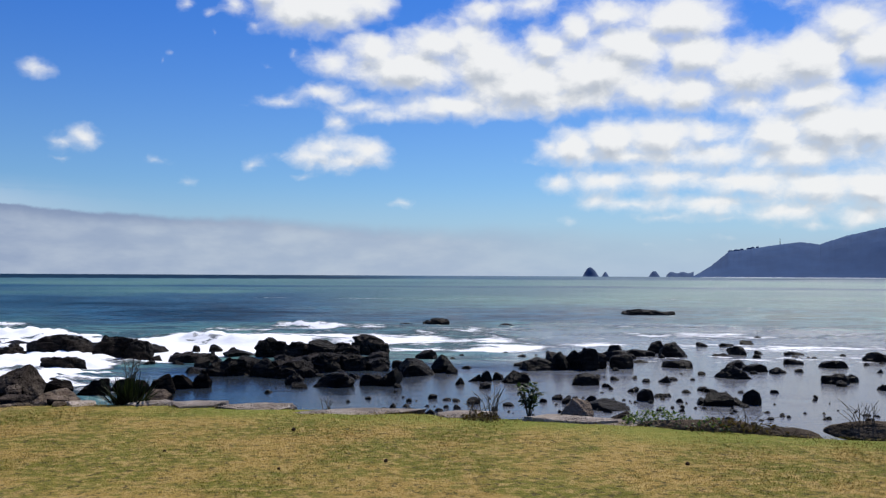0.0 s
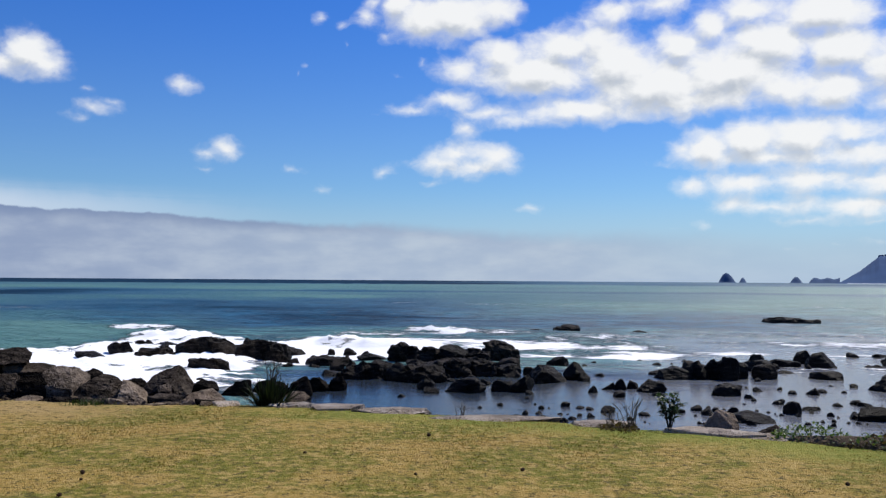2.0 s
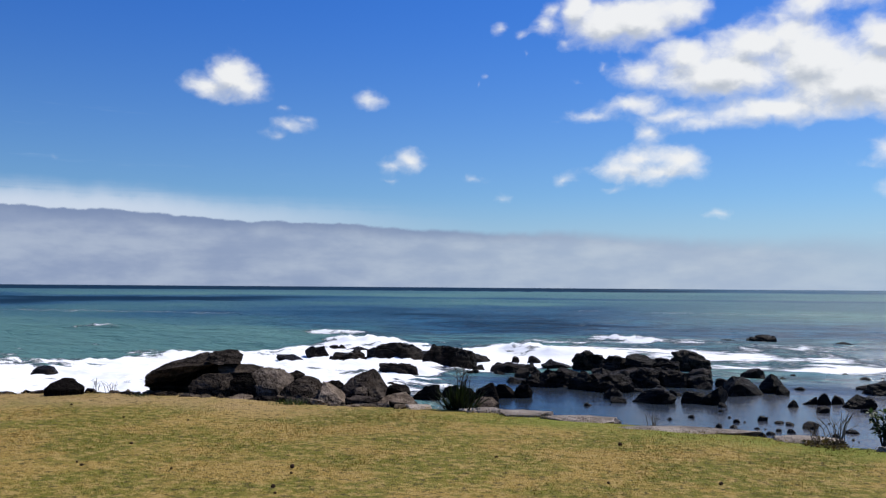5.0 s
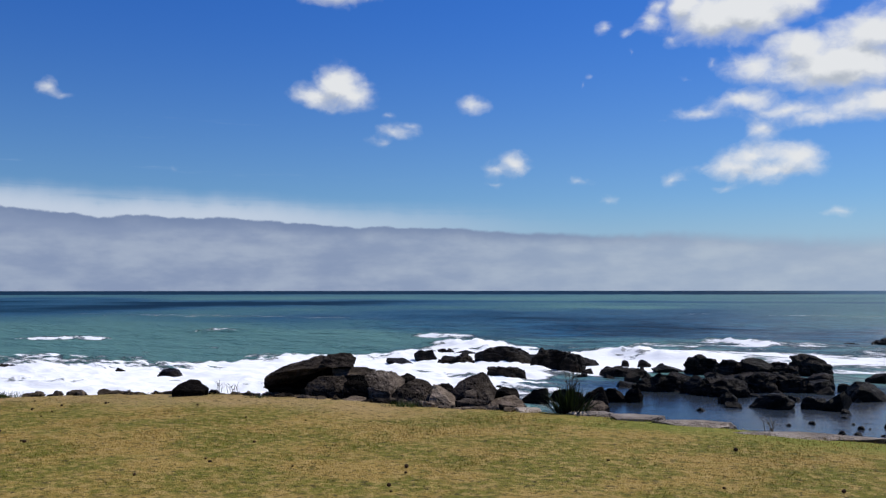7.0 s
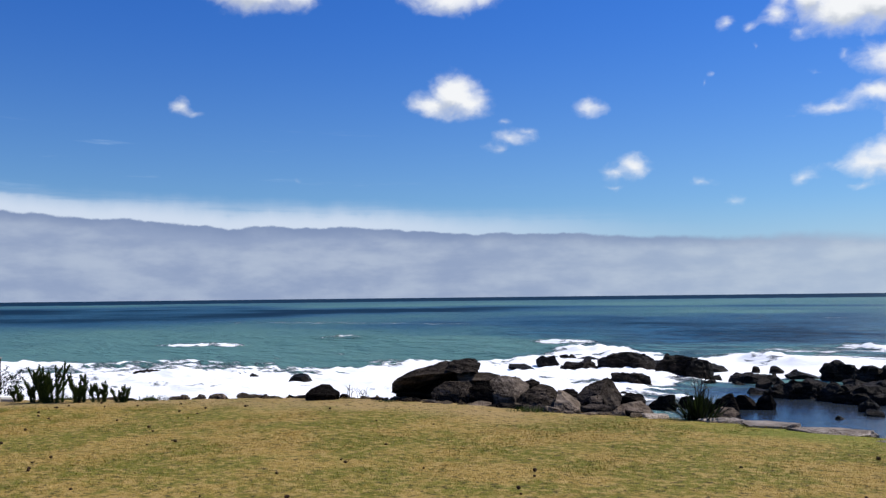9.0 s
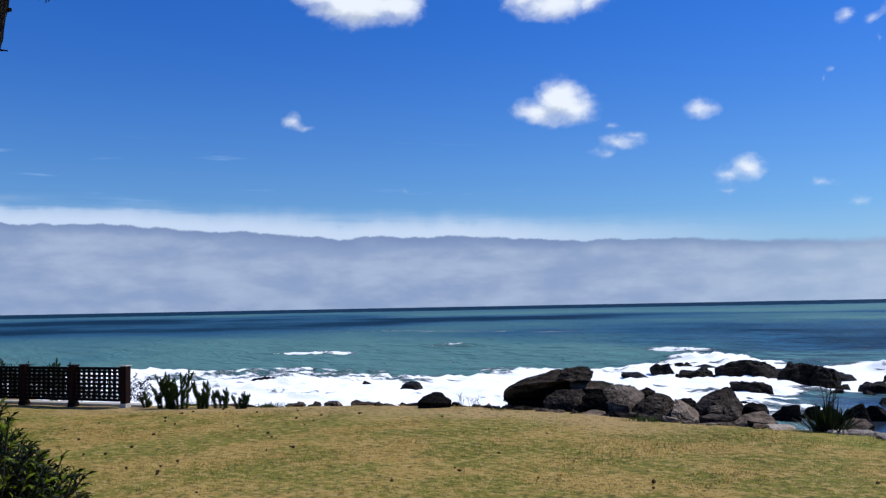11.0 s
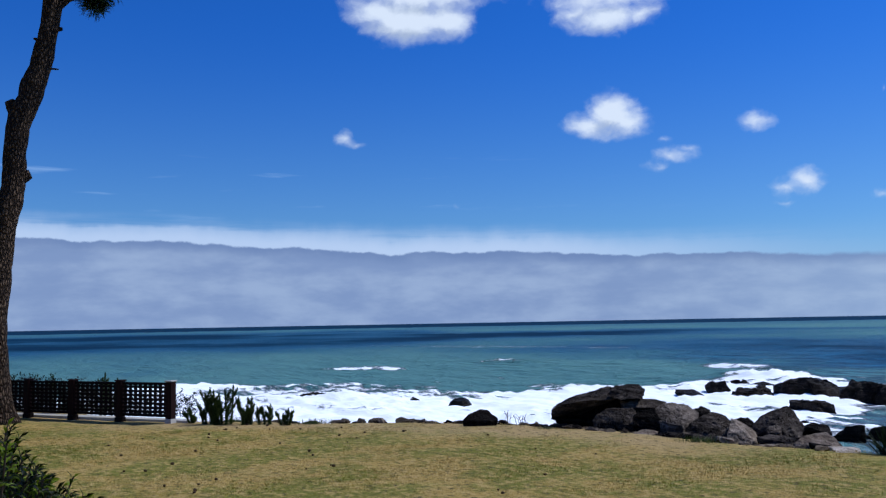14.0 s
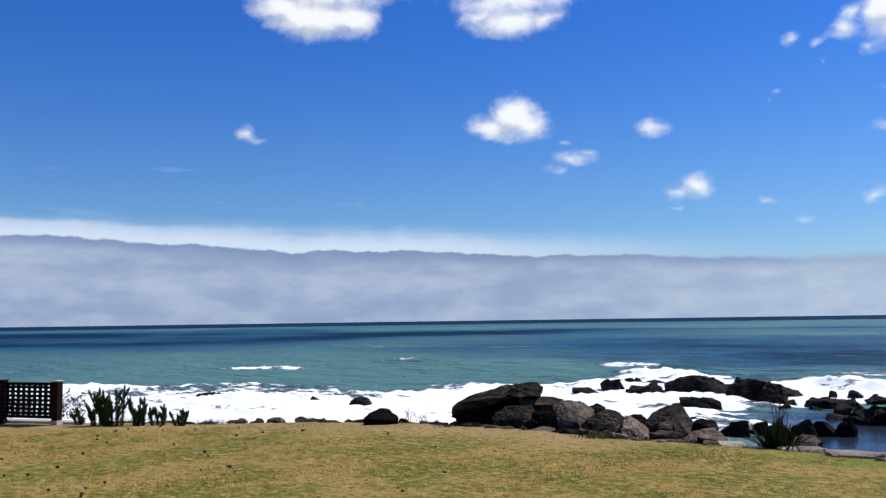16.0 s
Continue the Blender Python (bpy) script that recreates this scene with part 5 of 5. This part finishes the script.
def pine_seedling(x, y, stems, h, seed, label):
    """A young bushy pine: upright shoots thick with short needles."""
    rnd = random.Random(seed)
    top = thing("young_pine", x, y, 0.0, label, "shrub", "young pines by the fence")
    side = math.atan2(-x, y)
    for _ in range(stems):
        hh = h * rnd.uniform(0.5, 1.12)
        off = rnd.gauss(0, 0.30 * h)
        lean = off * 0.5 + rnd.uniform(-0.06, 0.06)
        root = Vector((math.cos(side) * off * 0.6, math.sin(side) * off * 0.6 + rnd.gauss(0, 0.06), -0.1))
        tip = root + Vector((math.cos(side) * lean, math.sin(side) * lean + rnd.uniform(-0.1, 0.1), hh))
        needles = []
        arms = [(root, tip)]
        for f in (0.45, 0.6, 0.72):
            if rnd.random() < 0.8:
                o = Vector((math.cos(side), math.sin(side), 0)) * rnd.choice((-1, 1)) * 0.13 * h + Vector((0, 0, 0.26 * h))
                arms.append((root.lerp(tip, f), root.lerp(tip, f) + o * rnd.uniform(0.6, 1.1)))
        for a0, a1 in arms:
            many = int(300 * (a1 - a0).length) + 30
            for k in range(many):
                f = 0.05 + 0.95 * k / many
                g = k * 2.4
                needles.append((a0.lerp(a1, f), Vector((math.cos(g), math.sin(g), rnd.uniform(0.5, 1.5))), rnd.uniform(0.06, 0.10) * (1.15 - 0.5 * f), 0.017, 0.0))
            needles += [(a1, (rnd.uniform(-0.4, 0.4), rnd.uniform(-0.4, 0.4), 1), 0.06, 0.012, 0) for _ in range(8)]
        part("shoot", blade_mesh("shoot", needles, M_SHOOT), None, top)
    return top


pine_seedling(-16.95, 8.85, 3, 0.40, 1, "small young pine beside the fence's end post")
pine_seedling(-16.15, 9.22, 11, 0.78, 2, "bushy young pine with upright shoots at the lawn's corner")
pine_seedling(-16.45, 9.02, 5, 0.60, 3, "bushy young pine with upright shoots near the fence")
pine_seedling(-15.6, 9.75, 4, 0.45, 4, "small young pine at the lawn's corner")
pine_seedling(-15.85, 9.48, 7, 0.62, 8, "bushy young pine with upright shoots at the lawn's corner")
pine_seedling(-15.25, 10.0, 4, 0.36, 9, "small young pine on the edge of the lawn")
pine_seedling(-19.6, 8.5, 3, 0.90, 5, "young pine shoots showing over the fence")
pine_seedling(-20.6, 8.5, 4, 0.92, 6, "young pine shoots showing over the fence")
pine_seedling(-22.4, 8.0, 3, 0.92, 7, "young pine shoots showing over the fence")


# ---------- fence ----------
def fence():
    top = thing("lattice_fence", -17.36, 8.56, 0.0, "low dark-stained timber fence with square lattice panels", "fence")
    top.rotation_euler[2] = radians(201)
    step, posts = 1.4, 8
    for k in range(posts):
        x = k * step
        bm = bmesh.new()
        box(bm, (x - 0.075, -0.075, 0.10), (x + 0.075, 0.075, 0.865), 0.006)
        post = part("post", bm, M_POST, top, "red-brown square timber post")
        bm = bmesh.new()
        box(bm, (x - 0.095, -0.095, 0.865), (x + 0.095, 0.095, 0.892), 0.008)
        part("cap", bm, M_CONCRETE if k == 0 else M_POST, post)
        bm = bmesh.new()
        box(bm, (x - 0.085, -0.085, -0.15), (x + 0.085, 0.085, 0.10), 0.006)
        part("footing", bm, M_CONCRETE if k == 0 else M_FENCE, post, "pale concrete footing" if k == 0 else "")
        if k == posts - 1:
            break
        a, b = x + 0.078, x + step - 0.078
        for name, lo, hi in (("top_rail", 0.79, 0.845), ("bottom_rail", 0.13, 0.19)):
            bm = bmesh.new()
            box(bm, (a, -0.03, lo), (b, 0.03, hi), 0.004)
            part(name, bm, M_FENCE, top)
        bars = 9
        for i in range(bars):
            c = a + (b - a) * (i + 0.5) / bars
            bm = bmesh.new()
            box(bm, (c - 0.037, -0.012, 0.19), (c + 0.037, 0.003, 0.79))
            part("slat", bm, M_FENCE, top)
        for i in range(7):
            c = 0.19 + 0.60 * (i + 0.5) / 7
            bm = bmesh.new()
            box(bm, (a, 0.004, c - 0.026), (b, 0.018, c + 0.026))
            part("slat", bm, M_FENCE, top)
    return top


fence()
bm = bmesh.new()
box(bm, (-0.3, -0.02, -0.12), (10.0, 0.28, 0.06), 0.01)
kerb = new("kerb", from_bm("kerb", bm, M_CONCRETE))
kerb.location, kerb.rotation_euler[2] = (-17.45, 8.95, 0), radians(201)
tagged(kerb, "pale concrete kerb behind the fence", "kerb", kind="structure")


def hedge(start, count, h, seed, label):
    """Dark leafy shrubs close behind the fence."""
    rnd = random.Random(seed)
    g = radians(201)
    along, back = Vector((math.cos(g), math.sin(g), 0)), Vector((-math.sin(g), math.cos(g), 0)) * -1
    foot = Vector((-17.31, 8.61, 0)) + along * start + back * 0.75
    top = thing("shrub", foot.x, foot.y, 0.0, label, "shrub", "shrubs behind the fence")
    leaves, items = [], []
    for _ in range(count):
        x, z = rnd.uniform(-0.62, 0.62), rnd.uniform(0.05, h) * rnd.uniform(0.6, 1.0)
        p = along * x + back * rnd.uniform(-0.12, 0.15) + Vector((0, 0, z))
        items.append(([tuple(p * 0.9), tuple(p)], 0.005, 0.003))
        leaves.append((p, Vector((rnd.gauss(0, 1), rnd.gauss(0, 1), rnd.uniform(-0.2, 1))), Vector((0, 0, 1)), rnd.uniform(0.07, 0.12), rnd.uniform(0.028, 0.045)))
    part("foliage", leaf_cloud("foliage", leaves, M_FLAX), None, top)
    return tagged(part("twig", stalks("twig", items[::6], M_STEM), None, top), kind="stuff")


for k in range(7):
    hedge(0.7 + 1.4 * k, (700, 1000, 2200, 2800, 2800, 2800, 2800)[k], (0.66, 0.62, 0.86, 0.95, 0.95, 0.95, 1.0)[k], 70 + k, "dark leafy shrub growing close behind the fence")


# ---------- pine trees ----------
def pine(x, y, path, radii, seed, label, knobs, crown, sprays):
    """A pine: bent trunk, broken stubs, limbs and a crown of needle clumps."""
    rnd = random.Random(seed)
    top = thing("pine_tree", x, y, 0.0, label, "tree", "pines on the lawn")
    pts, rr = [], []
    for (a, ra), (b, rb) in zip(zip(path, radii), zip(path[1:], radii[1:])):
        for s in range(8):
            f = s / 8
            pts.append(Vector(a).lerp(Vector(b), f)), rr.append(ra + (rb - ra) * f)
    pts.append(Vector(path[-1])), rr.append(radii[-1])
    verts, faces = tube(pts, rr, 28)
    for i, v in enumerate(verts):
        c = pts[min(i // 28, len(pts) - 1)]
        out = v - c
        verts[i] = c + out * (1 + 0.10 * noise.noise(v * 3) + 0.10 * (abs(noise.noise(Vector((v.x * 9, v.y * 9, v.z * 3)))) - 0.2))
    part("trunk", mesh_from("trunk", verts, faces, M_BARK), None, top, "rough plated bark, sunlit on one side")
    for p, way, r, length in knobs:
        p, way = Vector(p), Vector(way).normalized()
        v, f = tube([p - way * 0.1, p + way * length * 0.5, p + way * length], [r * 1.3, r, r * 0.75], 10, 0.12, seed)
        part("stub", mesh_from("stub", v, f, M_BARK), None, top, "broken branch stub")
    tip = Vector(path[-1])
    for k in range(7):
        g = k * 0.9 + rnd.uniform(-0.3, 0.3)
        end = tip + Vector((math.cos(g) * crown, math.sin(g) * crown, rnd.uniform(0.8, 3.0)))
        midp = tip.lerp(end, 0.5) + Vector((0, 0, 0.3))
        v, f = tube([tip - Vector((0, 0, 0.3)), midp, end], [0.12, 0.08, 0.03], 8)
        part("limb", mesh_from("limb", v, f, M_BARK), None, top)
        sprays = list(sprays) + [(tuple(end), 0.8), (tuple(midp.lerp(end, 0.5) + Vector((rnd.uniform(-0.6, 0.6), rnd.uniform(-0.6, 0.6), 0.4))), 0.7)]
    for c, r in sprays:
        c = Vector(c)
        needles = []
        for _ in range(int(1000 * r)):
            o = Vector((rnd.gauss(0, 1), rnd.gauss(0, 1), rnd.gauss(0, 0.7)))
            o = o.normalized() * (r * rnd.uniform(0.2, 0.85))
            way = o.normalized() + Vector((rnd.uniform(-0.5, 0.5), rnd.uniform(-0.5, 0.5), rnd.uniform(-0.2, 0.5)))
            for _ in range(2):
                needles.append((c + o, way + Vector((rnd.uniform(-0.4, 0.4), rnd.uniform(-0.4, 0.4), rnd.uniform(-0.4, 0.4))), 0.14, 0.012, 0))
        part("needle_clump", blade_mesh("needle_clump", needles, M_NEEDLE), None, top)
    return top


TREE_D, EYE_X, EYE_Y, EYE_Z = 21.2, -0.31, -0.09, 1.99


def seen(az, el, dist):
    g = radians(az)
    return Vector((EYE_X - math.sin(g) * dist, EYE_Y + math.cos(g) * dist, EYE_Z + math.tan(radians(el)) * dist))


foot = seen(72.5, -5.28, TREE_D)
TRUNK = [(72.6, -5.6, 0.40), (72.74, -4.92, 0.352), (72.76, -4.19, 0.306), (73.02, -2.49, 0.288), (73.10, -0.80, 0.271), (73.12, 0.91, 0.266), (72.95, 2.62, 0.262), (72.84, 4.33, 0.245), (72.75, 6.06, 0.247), (72.61, 6.92, 0.259), (72.35, 7.79, 0.255), (72.27, 8.48, 0.243), (72.22, 9.52, 0.244), (72.22, 10.38, 0.238), (72.19, 11.23, 0.245), (72.09, 12.09, 0.239), (71.85, 12.96, 0.265), (71.53, 13.67, 0.254), (71.27, 14.70, 0.249), (70.96, 15.57, 0.226), (70.78, 16.43, 0.215), (70.44, 18.13, 0.192), (70.26, 19.80, 0.218), (70.1, 21.5, 0.2)]
path = [seen(a, e, TREE_D) - Vector((foot.x, foot.y, 0)) for a, e, r in TRUNK]
rel = lambda a, e, dist=TREE_D: tuple(seen(a, e, dist) - Vector((foot.x, foot.y, 0)))
right = Vector((math.cos(radians(72)), math.sin(radians(72)), 0))
limb_end = rel(68.0, 20.2)
bent_pine = pine(foot.x, foot.y, path, [r for a, e, r in TRUNK], 3, "tall bent pine with rough plated bark on the lawn",
     [(rel(71.75, 9.15), (right.x, right.y, 0.45), 0.13, 0.16), (rel(72.25, 12.9), (-right.x * 0.5, -right.y * 0.5, 1.0), 0.13, 0.28), (rel(70.5, 15.62), (right.x, right.y, 0.02), 0.022, 0.22), (rel(70.0, 17.95), (right.x, right.y, 0.2), 0.05, 0.10), (rel(71.1, 17.2), (-right.x, -right.y, 0.3), 0.03, 0.10)],
     3.2, [(rel(67.95, 19.55), 0.34), (rel(67.75, 19.7), 0.34), (rel(67.5, 20.0), 0.34), (rel(68.3, 19.95), 0.30), (rel(67.9, 20.1), 0.32), (rel(67.0, 20.9), 0.5)])

v, f = tube([Vector(rel(70.15, 19.2)), Vector(rel(69.5, 19.75)), Vector(rel(68.8, 20.05)), Vector(limb_end)], [0.13, 0.09, 0.07, 0.04], 8)
part("limb", mesh_from("limb", v, f, M_BARK), None, bent_pine)
second = seen(77.6, -5.0, 22.5)
path2 = [seen(a, e, 22.5) - Vector((second.x, second.y, 0)) for a, e in ((77.6, -5.4), (77.7, 2), (77.9, 9), (77.4, 14), (76.9, 17), (76.1, 20), (75.4, 23))]
pine(second.x, second.y, path2, [0.36, 0.3, 0.28, 0.27, 0.26, 0.25, 0.22], 5, "tall pine standing beyond the bent one", [], 3.0, [(tuple(seen(76.9, 13.4, 22.5) - Vector((second.x, second.y, 0))), 0.28)])


# ---------- near bush ----------
def near_bush():
    g = radians(77.8)
    c = Vector((EYE_X - math.sin(g) * 4.9, EYE_Y + math.cos(g) * 4.9, 0))
    top = thing("bush", c.x, c.y, 0.0, "dense glossy dark-green bush with pale young shoots on the lawn", "bush")
    rnd = random.Random(8)
    leaves, items = [], []
    for _ in range(3500):
        u = Vector((rnd.gauss(0, 1), rnd.gauss(0, 1), rnd.gauss(0, 1))).normalized()
        u.z = abs(u.z)
        # a broad, flat-topped mound
        u3 = (abs(u.x) ** 3 + abs(u.y) ** 3 + abs(u.z) ** 3) ** (-1 / 3)
        size = u3 * (1.0 + 0.13 * noise.noise(u * 3.1) + 0.07 * noise.noise(u * 9.0)) * rnd.uniform(0.82, 1.0)
        p = Vector((u.x * 1.02, u.y * 1.02, u.z * 1.56)) * size
        p.z = max(p.z, 0.10)
        axis = (u * 1.1 + Vector((rnd.uniform(-0.4, 0.4), rnd.uniform(-0.4, 0.4), 0.35))).normalized()
        items.append(([tuple(p - axis * 0.28), tuple(p)], 0.006, 0.004))
        for k in range(13):
            a = k * 2.4
            s1 = axis.cross(Vector((0.2, 0.9, 0.1))).normalized()
            s2 = axis.cross(s1)
            out = s1 * math.cos(a) + s2 * math.sin(a)
            f = k / 13
            leaves.append((p - axis * 0.16 * (1 - f), out * (1.15 - 0.5 * f) + axis * (0.2 + 0.6 * f), axis, rnd.uniform(0.045, 0.072), rnd.uniform(0.018, 0.025)))
    tagged(part("twig", stalks("twig", items, M_STEM), None, top), kind="stuff")
    part("foliage", leaf_cloud("foliage", leaves, M_BUSH), None, top)
    # solid dark shell added under the leaves in place of inner shade
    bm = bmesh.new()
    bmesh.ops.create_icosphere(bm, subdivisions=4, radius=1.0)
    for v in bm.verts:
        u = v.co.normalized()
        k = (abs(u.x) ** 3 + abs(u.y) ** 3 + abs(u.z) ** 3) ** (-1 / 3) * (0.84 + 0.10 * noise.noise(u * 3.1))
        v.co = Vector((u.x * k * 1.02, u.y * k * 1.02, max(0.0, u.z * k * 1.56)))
    part("core", bm, M_CORE, top, "dark solid fill standing in for shade inside the bush")


near_bush()

# ---------- pine cones ----------
CONES_A = [(-7.19, 7.57), (-6.19, 7.81), (-7.56, 8.80), (-4.88, 8.10), (-4.72, 7.48), (-8.13, 10.68), (-1.67, 8.90), (-1.90, 11.11), (-7.37, 7.69), (-10.39, 7.49), (-11.77, 8.10), (-10.14, 5.26), (-8.64, 4.88), (-7.24, 5.43), (-6.45, 5.87), (-7.41, 6.65), (-7.60, 8.85), (-10.09, 10.04), (-13.84, 10.32), (-5.02, 8.36)]
CONES_B = [(-3.11, 9.74), (-4.57, 7.27), (-15.72, 9.88), (-10.63, 5.82), (-12.42, 9.56), (-10.03, 5.19), (-10.48, 5.49), (-10.72, 5.15), (-14.96, 6.24), (-11.37, 7.88), (-10.27, 7.45), (-15.31, 9.59), (-12.0, 5.5), (-13.2, 6.9), (-14.1, 7.8), (-12.9, 8.3), (-13.7, 5.9), (-0.6, 9.3), (2.6, 9.2), (0.3, 7.6)]
bm = bmesh.new()
bmesh.ops.create_uvsphere(bm, u_segments=12, v_segments=9, radius=0.026)
for k, v in enumerate(bm.verts):
    v.co = Vector((v.co.x * (1.12 if k % 2 else 0.85), v.co.y * (1.12 if k % 2 else 0.85), v.co.z * 1.35))
cone_mesh = from_bm("pine_cone", bm, M_CONE)
rnd = random.Random(77)
scatter = CONES_A + CONES_B
for _ in range(22):
    x = rnd.uniform(-16, -9)
    scatter.append((x, rnd.uniform(4.5, float(edge_y(x)) - 0.6)))
for x, y in scatter:
    c = new("pine_cone", cone_mesh)
    s = rnd.uniform(0.4, 0.85)
    c.matrix_world = pose(x, y, 0.022 * s, 90 + rnd.uniform(-15, 15), 0, rnd.uniform(0, 360)) @ Matrix.Scale(s, 4)
    tagged(c, "dark brown fallen pine cone lying on the grass", "pine cone", "fallen pine cones")

# ---------- grass ----------
rs = np.random.RandomState(5)
count = 260000
gx = rs.uniform(-19, 8.5, count)
gy = edge_y(gx) - 0.02 - rs.uniform(0, 1, count) ** 1.0 * (edge_y(gx) - np.maximum(3.6, 0))
keep = np.hypot(gx, gy) > 4.5
gx, gy = gx[keep], gy[keep]
dens_ = wave_noise(gx * 1.1, gy * 1.1, 61) + 0.6 * wave_noise(gx * 4.0, gy * 4.0, 62)
keep = dens_ + rs.uniform(-0.9, 0.9, len(gx)) - 0.8 * bare_edge(gx, gy - edge_y(gx)) > -0.35
gx, gy, dens_ = gx[keep], gy[keep], dens_[keep]
m = len(gx)
h = rs.uniform(0.008, 0.026, m) * (1 + 0.35 * np.clip(dens_, -1, 1))
a = rs.uniform(0, 2 * np.pi, m)
wd = rs.uniform(0.002, 0.005, m)
base = np.stack([gx, gy, np.zeros(m) - 0.004 + 0.022 * wave_noise(gx * 0.8, gy * 0.8, 3)], 1)
side = np.stack([np.cos(a) * wd, np.sin(a) * wd, np.zeros(m)], 1)
tip = base + np.stack([rs.normal(0, 0.018, m), rs.normal(0, 0.014, m), h], 1)
V = np.stack([base - side, base + side, tip], 1).reshape(-1, 3)
F = np.arange(3 * m).reshape(-1, 3)
grass_mesh = mesh_from("grass", V, F, M_GRASS)
at = grass_mesh.attributes.new("bare", "FLOAT", "POINT")
at.data.foreach_set("value", np.repeat(bare_edge(gx, gy - edge_y(gx)), 3))
tagged(new("grass", grass_mesh), "short half-dry grass blades of the mown lawn", "grass", kind="stuff")
